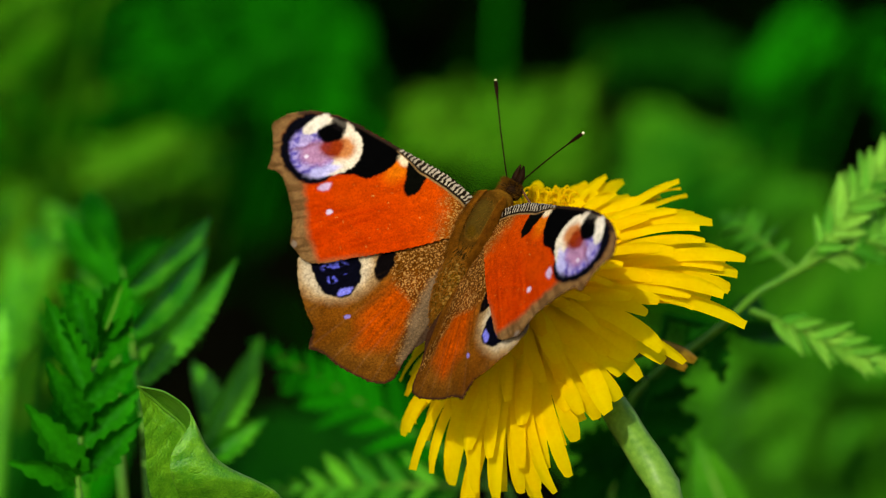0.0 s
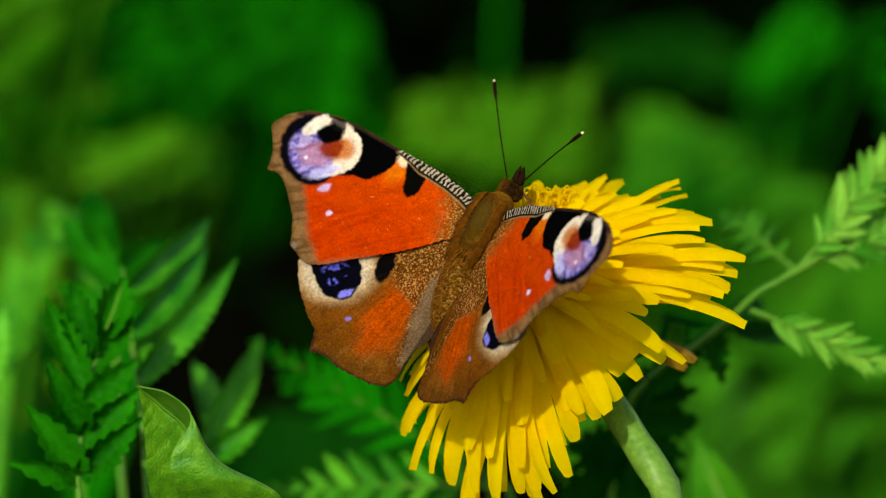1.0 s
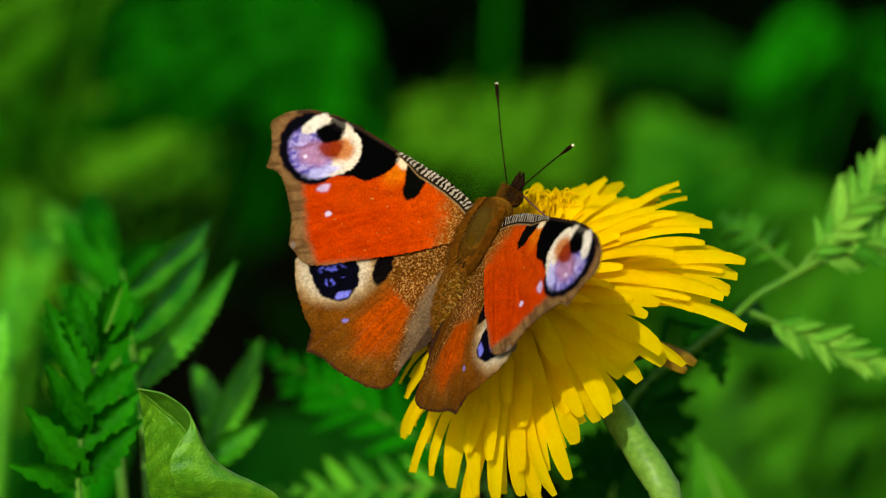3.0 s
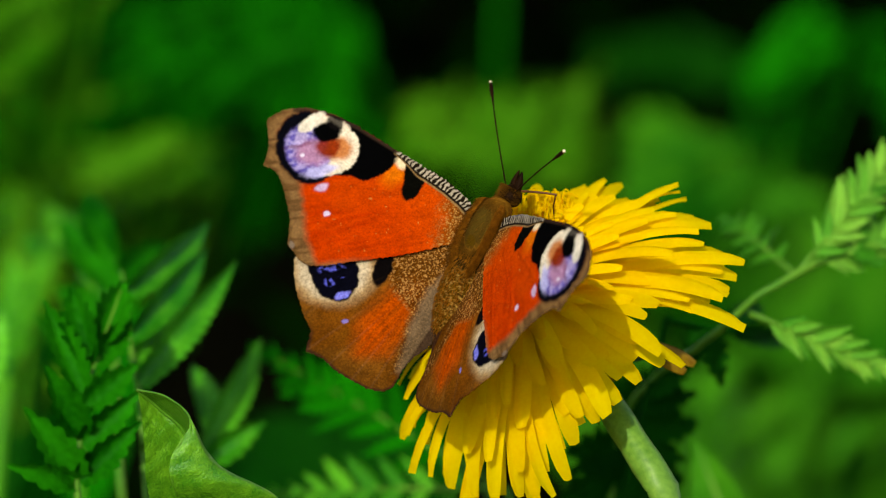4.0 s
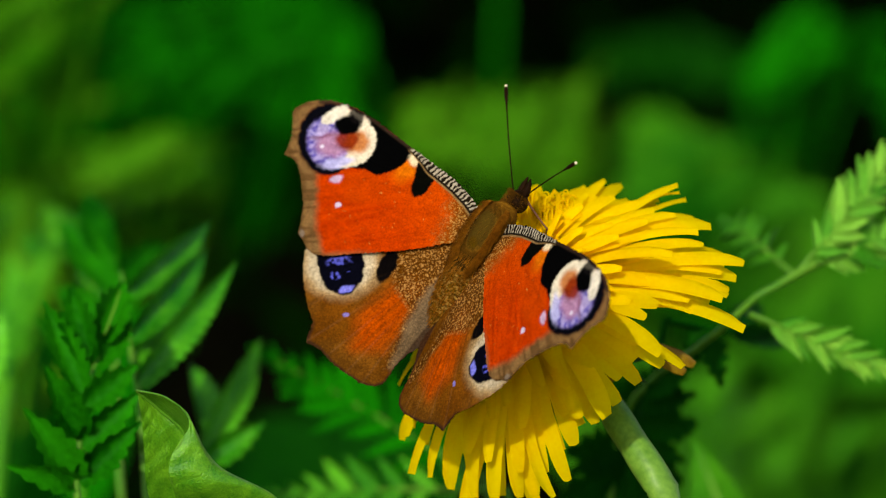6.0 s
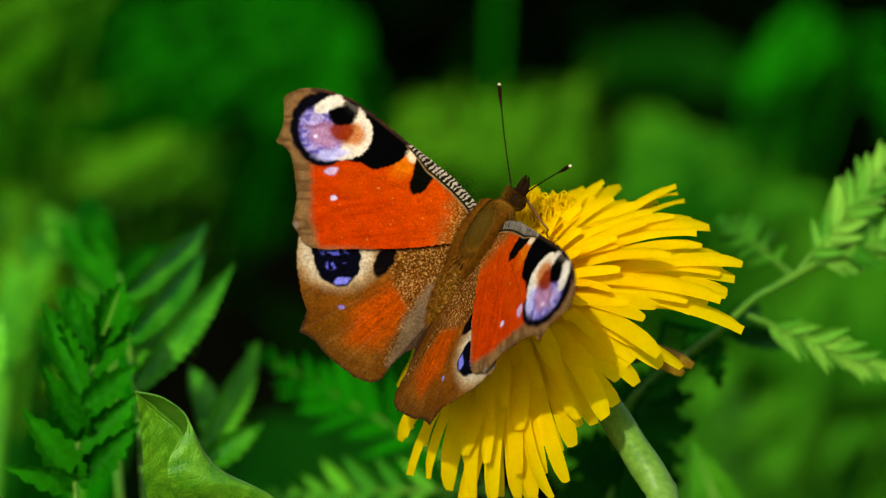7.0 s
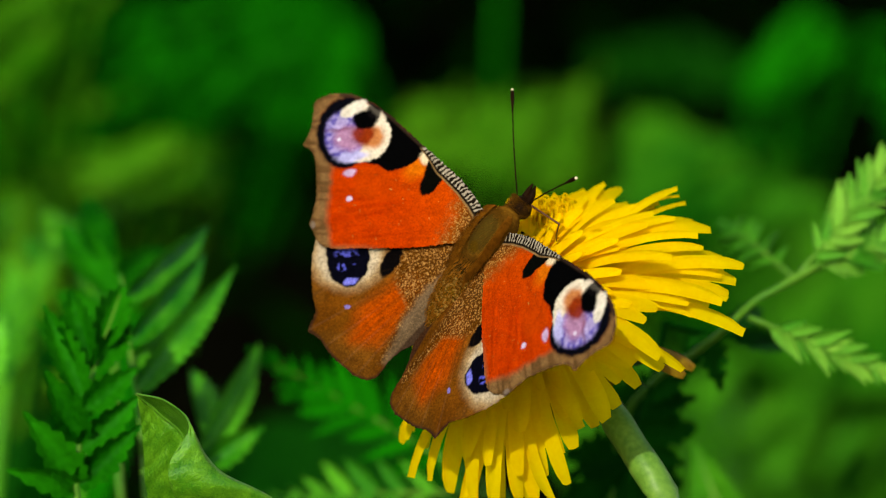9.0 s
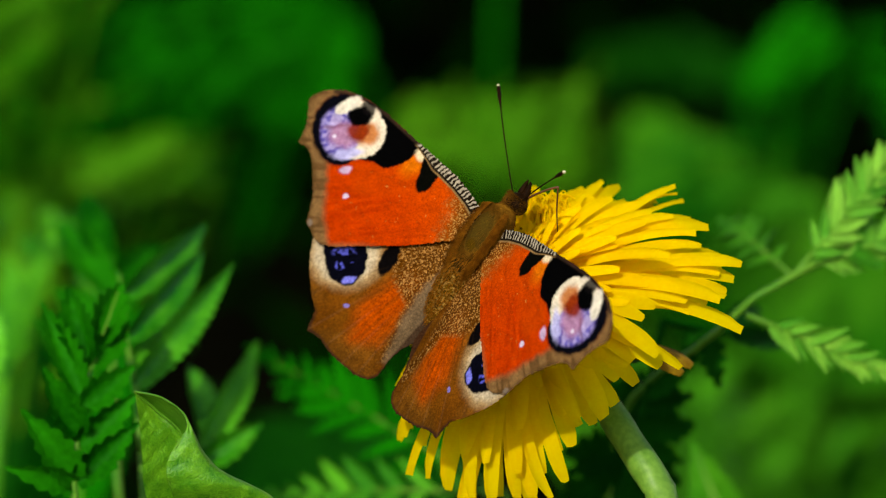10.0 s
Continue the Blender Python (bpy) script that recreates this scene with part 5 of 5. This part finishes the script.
def motions():
    # the butterfly shifts its grip on the flower
    walk(butterfly, [
        (0, pose(0.00503, 0.00074, 0.22420, 58.58, 8.91, -48.57)),
        (0.5, pose(0.00505, 0.00072, 0.22406, 60.08, 8.79, -49.43)),
        (1, pose(0.00509, 0.00070, 0.22396, 59.53, 8.64, -49.34)),
        (1.5, pose(0.00456, 0.00068, 0.22384, 64.03, 8.47, -48.62)),
        (2, pose(0.00437, 0.00063, 0.22358, 64.69, 9.37, -48.48)),
        (2.5, pose(0.00501, 0.00063, 0.22358, 60.38, 10.04, -50.07)),
        (4, pose(0.00502, 0.00064, 0.22361, 64.04, 11.57, -49.88)),
        (4.5, pose(0.00474, 0.00064, 0.22362, 63.37, 10.89, -49.78)),
        (5, pose(0.00542, 0.00058, 0.22331, 59.99, 13.66, -51.72)),
        (5.5, pose(0.00552, 0.00057, 0.22322, 59.32, 15.18, -51.95)),
        (7, pose(0.00552, 0.00063, 0.22359, 63.03, 18.15, -53.26)),
        (7.5, pose(0.00550, 0.00059, 0.22335, 62.58, 17.89, -52.71)),
        (8, pose(0.00530, 0.00054, 0.22309, 63.47, 18.62, -52.14)),
        (8.5, pose(0.00599, 0.00056, 0.22320, 58.33, 18.98, -54.80)),
        (9, pose(0.00581, 0.00056, 0.22316, 59.12, 19.13, -54.61)),
        (9.5, pose(0.00571, 0.00054, 0.22309, 60.64, 19.15, -54.55)),
        (10, pose(0.00563, 0.00056, 0.22320, 61.18, 19.40, -54.16)),
    ])
    walk(forewing_a, [
        (0, pose(-0.00253, -0.00026, 0.00016, 2.56, 19.06, 1.67)),
        (0.5, pose(-0.00268, -0.00034, 0.00035, 2.24, 19.92, 1.41)),
        (1, pose(-0.00266, -0.00022, 0.00035, 2.37, 19.75, 1.35)),
        (1.5, pose(-0.00273, -0.00032, 0.00039, 1.26, 19.55, 0.84)),
        (2, pose(-0.00272, -0.00026, 0.00037, 1.49, 20.37, 1.05)),
        (2.5, pose(-0.00267, -0.00016, 0.00037, 1.91, 20.58, 1.27)),
        (4, pose(-0.00260, -0.00018, 0.00027, 1.23, 23.61, 0.76)),
        (4.5, pose(-0.00277, -0.00016, 0.00045, 1.54, 10.57, 2.22)),
        (5, pose(-0.00290, -0.00009, 0.00060, 1.71, 12.01, 1.95)),
        (5.5, pose(-0.00288, -0.00009, 0.00054, 1.31, 12.40, 2.09)),
        (7, pose(-0.00243, -0.00028, 0.00011, 0.10, 23.81, 0.84)),
        (7.5, pose(-0.00246, -0.00009, 0.00010, 1.29, 23.34, 0.60)),
        (8, pose(-0.00282, 0.00008, 0.00038, 1.00, 12.74, 1.39)),
        (8.5, pose(-0.00276, 0.00013, 0.00042, 1.36, 11.62, 1.57)),
        (9, pose(-0.00277, 0.00011, 0.00042, 1.33, 11.82, 1.26)),
        (9.5, pose(-0.00279, 0.00016, 0.00043, 1.14, 12.12, 0.97)),
        (10, pose(-0.00278, 0.00011, 0.00040, 1.21, 12.16, 0.91)),
    ])
    walk(forewing_b, [
        (0, pose(0.00253, 0.00026, -0.00016, -1.95, -19.13, -0.20)),
        (0.5, pose(0.00268, 0.00034, -0.00035, -1.75, -19.97, -0.05)),
        (1, pose(0.00266, 0.00022, -0.00035, -1.95, -19.79, 0.11)),
        (1.5, pose(0.00273, 0.00032, -0.00039, -0.95, -19.57, -0.10)),
        (2, pose(0.00272, 0.00026, -0.00037, -1.07, -20.39, -0.15)),
        (2.5, pose(0.00267, 0.00016, -0.00037, -1.43, -20.61, -0.10)),
        (4, pose(0.00260, 0.00018, -0.00027, -0.97, -23.62, 0.12)),
        (4.5, pose(0.00277, 0.00016, -0.00045, -0.80, -10.65, -1.79)),
        (5, pose(0.00290, 0.00009, -0.00060, -1.02, -12.09, -1.38)),
        (5.5, pose(0.00288, 0.00009, -0.00054, -0.49, -12.46, -1.70)),
        (7, pose(0.00243, 0.00028, -0.00011, 0.67, -23.80, -1.08)),
        (7.5, pose(0.00246, 0.00009, -0.00010, -1.21, -23.35, 0.39)),
        (8, pose(0.00282, -0.00008, -0.00038, -0.46, -12.77, -1.07)),
        (8.5, pose(0.00276, -0.00013, -0.00042, -0.82, -11.67, -1.13)),
        (9, pose(0.00277, -0.00011, -0.00042, -0.91, -11.86, -0.80)),
        (9.5, pose(0.00279, -0.00016, -0.00043, -0.82, -12.14, -0.56)),
        (10, pose(0.00278, -0.00011, -0.00040, -0.92, -12.19, -0.46)),
    ])
    walk(hindwing_a, [
        (0, pose(-0.00280, -0.00006, -0.00018, 3.43, 18.10, 4.51)),
        (0.5, pose(-0.00295, -0.00016, 0.00001, 3.38, 18.41, 4.42)),
        (1, pose(-0.00290, -0.00004, -0.00004, 3.49, 18.87, 4.35)),
        (1.5, pose(-0.00296, -0.00010, 0.00000, 2.21, 18.49, 4.21)),
        (2, pose(-0.00300, -0.00002, 0.00000, 2.37, 19.83, 4.21)),
        (2.5, pose(-0.00300, 0.00001, 0.00007, 2.96, 20.01, 4.52)),
        (4, pose(-0.00284, -0.00019, -0.00015, 1.87, 23.48, 3.07)),
        (4.5, pose(-0.00278, -0.00008, -0.00012, 1.78, 9.62, 4.43)),
        (5, pose(-0.00302, -0.00003, 0.00013, 2.13, 11.28, 4.96)),
        (5.5, pose(-0.00288, -0.00013, -0.00005, 1.69, 11.96, 4.84)),
        (7, pose(-0.00239, -0.00045, -0.00056, 0.63, 24.28, 1.72)),
        (7.5, pose(-0.00245, -0.00034, -0.00053, 1.85, 23.42, 0.86)),
        (8, pose(-0.00253, -0.00019, -0.00045, 0.74, 12.26, 1.86)),
        (8.5, pose(-0.00264, -0.00012, -0.00026, 1.77, 11.12, 2.26)),
        (9, pose(-0.00267, -0.00009, -0.00025, 1.48, 11.07, 2.57)),
        (9.5, pose(-0.00269, -0.00008, -0.00023, 1.27, 11.59, 2.48)),
        (10, pose(-0.00264, -0.00007, -0.00030, 1.36, 11.64, 2.55)),
    ])
    walk(hindwing_b, [
        (0, pose(0.00200, 0.00003, -0.00034, -2.76, -17.36, 5.65)),
        (0.5, pose(0.00215, 0.00033, -0.00047, -1.40, -18.85, 4.59)),
        (1, pose(0.00215, 0.00021, -0.00049, -1.85, -18.60, 5.07)),
        (1.5, pose(0.00225, 0.00032, -0.00058, -1.28, -18.65, 4.27)),
        (2, pose(0.00231, 0.00043, -0.00062, -1.01, -19.29, 3.56)),
        (2.5, pose(0.00217, 0.00025, -0.00051, -1.07, -19.27, 4.13)),
        (4, pose(0.00264, 0.00112, -0.00059, 0.12, -22.57, -1.53)),
        (4.5, pose(0.00271, 0.00010, -0.00080, -2.29, -9.25, 0.89)),
        (5, pose(0.00272, 0.00003, -0.00081, -1.40, -11.18, 0.47)),
        (5.5, pose(0.00267, -0.00019, -0.00073, -1.24, -11.68, 0.84)),
        (7, pose(0.00237, -0.00021, -0.00029, -4.63, -20.69, 4.95)),
        (7.5, pose(0.00244, -0.00008, -0.00036, -4.89, -20.51, 4.51)),
        (8, pose(0.00269, -0.00014, -0.00066, -2.87, -10.62, 1.52)),
        (8.5, pose(0.00258, -0.00029, -0.00064, -2.91, -9.94, 1.97)),
        (9, pose(0.00263, -0.00021, -0.00067, -2.90, -10.39, 1.86)),
        (9.5, pose(0.00262, -0.00018, -0.00066, -2.77, -10.60, 1.45)),
        (10, pose(0.00265, -0.00013, -0.00067, -2.96, -10.44, 1.85)),
    ])
    walk(antenna_a, [
        (0, pose(-0.00064, 0.00455, -0.00171, 4.29, 0.00, 39.78)),
        (0.5, pose(-0.00064, 0.00455, -0.00171, 4.83, 0.00, 40.61)),
        (1, pose(-0.00064, 0.00455, -0.00171, 5.35, 0.00, 40.14)),
        (1.5, pose(-0.00064, 0.00455, -0.00171, 4.63, 0.00, 39.06)),
        (2, pose(-0.00064, 0.00455, -0.00171, 2.99, 0.00, 39.26)),
        (2.5, pose(-0.00064, 0.00455, -0.00171, 3.81, 0.00, 39.01)),
        (4, pose(-0.00064, 0.00455, -0.00171, 4.80, 0.00, 41.19)),
        (4.5, pose(-0.00064, 0.00455, -0.00171, 4.99, 0.00, 38.68)),
        (5, pose(-0.00064, 0.00455, -0.00171, 8.32, 0.00, 40.63)),
        (5.5, pose(-0.00064, 0.00455, -0.00171, 6.48, 0.00, 41.08)),
        (7, pose(-0.00064, 0.00455, -0.00171, 4.04, 0.00, 47.26)),
        (7.5, pose(-0.00064, 0.00455, -0.00171, 2.84, 0.00, 44.73)),
        (8, pose(-0.00064, 0.00455, -0.00171, 4.45, 0.00, 45.70)),
        (8.5, pose(-0.00064, 0.00455, -0.00171, 6.34, 0.00, 44.44)),
        (9, pose(-0.00064, 0.00455, -0.00171, 6.76, 0.00, 44.44)),
        (9.5, pose(-0.00064, 0.00455, -0.00171, 9.24, 0.00, 46.52)),
        (10, pose(-0.00064, 0.00455, -0.00171, 9.26, 0.00, 47.08)),
    ])
    walk(antenna_b, [
        (0, pose(0.00064, 0.00455, -0.00171, 21.94, -0.00, -53.32)),
        (0.5, pose(0.00064, 0.00455, -0.00171, 20.76, -0.00, -52.05)),
        (1, pose(0.00064, 0.00455, -0.00171, 21.34, -0.00, -52.28)),
        (1.5, pose(0.00064, 0.00455, -0.00171, 23.20, -0.00, -53.54)),
        (2, pose(0.00064, 0.00455, -0.00171, 21.77, -0.00, -52.97)),
        (2.5, pose(0.00064, 0.00455, -0.00171, 23.09, -0.00, -53.98)),
        (4, pose(0.00064, 0.00455, -0.00171, 28.10, -0.00, -57.33)),
        (4.5, pose(0.00064, 0.00455, -0.00171, 26.85, -0.00, -58.41)),
        (5, pose(0.00064, 0.00455, -0.00171, 27.80, -0.00, -56.07)),
        (5.5, pose(0.00064, 0.00455, -0.00171, 26.80, -0.00, -55.74)),
        (7, pose(0.00064, 0.00455, -0.00171, 27.37, -0.00, -55.57)),
        (7.5, pose(0.00064, 0.00455, -0.00171, 24.66, -0.00, -54.45)),
        (8, pose(0.00064, 0.00455, -0.00171, 29.45, -0.00, -60.17)),
        (8.5, pose(0.00064, 0.00455, -0.00171, 27.56, -0.00, -58.24)),
        (9, pose(0.00064, 0.00455, -0.00171, 28.07, -0.00, -57.68)),
        (9.5, pose(0.00064, 0.00455, -0.00171, 31.42, -0.00, -57.05)),
        (10, pose(0.00064, 0.00455, -0.00171, 31.52, -0.00, -56.66)),
    ])
    walk(proboscis, [
        (0, pose(0.00014, 0.00510, -0.00264, -1.70, -7.24, -115.06)),
        (0.5, pose(0.00014, 0.00510, -0.00264, -1.31, -7.12, -114.61)),
        (1, pose(0.00014, 0.00510, -0.00264, -2.25, -6.99, -114.12)),
        (1.5, pose(0.00014, 0.00510, -0.00264, 2.45, 2.35, -82.15)),
        (2, pose(0.00014, 0.00510, -0.00264, -4.61, -6.11, -110.89)),
        (2.5, pose(0.00014, 0.00510, -0.00264, 1.25, -6.40, -111.96)),
        (4, pose(0.00014, 0.00510, -0.00264, 2.50, 4.35, -75.31)),
        (4.5, pose(0.00014, 0.00510, -0.00264, -2.49, 1.91, -83.61)),
        (5, pose(0.00014, 0.00510, -0.00264, -0.92, -6.00, -110.51)),
        (5.5, pose(0.00014, 0.00510, -0.00264, 3.15, -5.15, -107.50)),
        (7, pose(0.00014, 0.00510, -0.00264, -2.94, -4.30, -104.51)),
        (7.5, pose(0.00014, 0.00510, -0.00264, 0.68, -4.77, -106.13)),
        (8, pose(0.00014, 0.00510, -0.00264, 7.92, 7.59, -63.63)),
        (8.5, pose(0.00014, 0.00510, -0.00264, 2.89, -3.63, -102.20)),
        (9, pose(0.00014, 0.00510, -0.00264, 2.54, 1.09, -86.35)),
        (9.5, pose(0.00014, 0.00510, -0.00264, 9.77, 9.25, -57.13)),
        (10, pose(0.00014, 0.00510, -0.00264, 14.39, 11.24, -48.50)),
    ])
    walk(proboscis_tip, [
        (0, pose(0.00589, 0.00238, -0.00283, -53.58, -8.00, 117.93)),
        (0.5, pose(0.00592, 0.00243, -0.00278, -52.40, -8.58, 120.21)),
        (1, pose(0.00593, 0.00247, -0.00289, -52.11, -7.51, 116.07)),
        (1.5, pose(0.00644, 0.00595, -0.00237, -53.26, -9.08, 122.19)),
        (2, pose(0.00605, 0.00278, -0.00315, -53.94, -10.71, 129.06)),
        (2.5, pose(0.00605, 0.00273, -0.00250, -52.47, -9.29, 123.05)),
        (4, pose(0.00630, 0.00669, -0.00236, -52.81, -13.69, 144.30)),
        (4.5, pose(0.00646, 0.00581, -0.00292, -53.04, -12.02, 135.20)),
        (5, pose(0.00610, 0.00285, -0.00274, -54.05, -10.18, 126.75)),
        (5.5, pose(0.00621, 0.00321, -0.00229, -55.47, -11.32, 131.87)),
        (7, pose(0.00629, 0.00348, -0.00296, -52.29, -8.72, 120.75)),
        (7.5, pose(0.00626, 0.00333, -0.00256, -53.52, -9.51, 123.95)),
        (8, pose(0.00584, 0.00779, -0.00177, -47.68, -16.70, -179.32)),
        (8.5, pose(0.00636, 0.00377, -0.00232, -51.91, -6.47, 112.22)),
        (9, pose(0.00649, 0.00550, -0.00236, -53.77, -13.29, 141.96)),
        (9.5, pose(0.00550, 0.00836, -0.00157, -44.63, -16.53, -171.50)),
        (10, pose(0.00496, 0.00895, -0.00109, -48.56, -16.42, -169.14)),
    ])


motions()
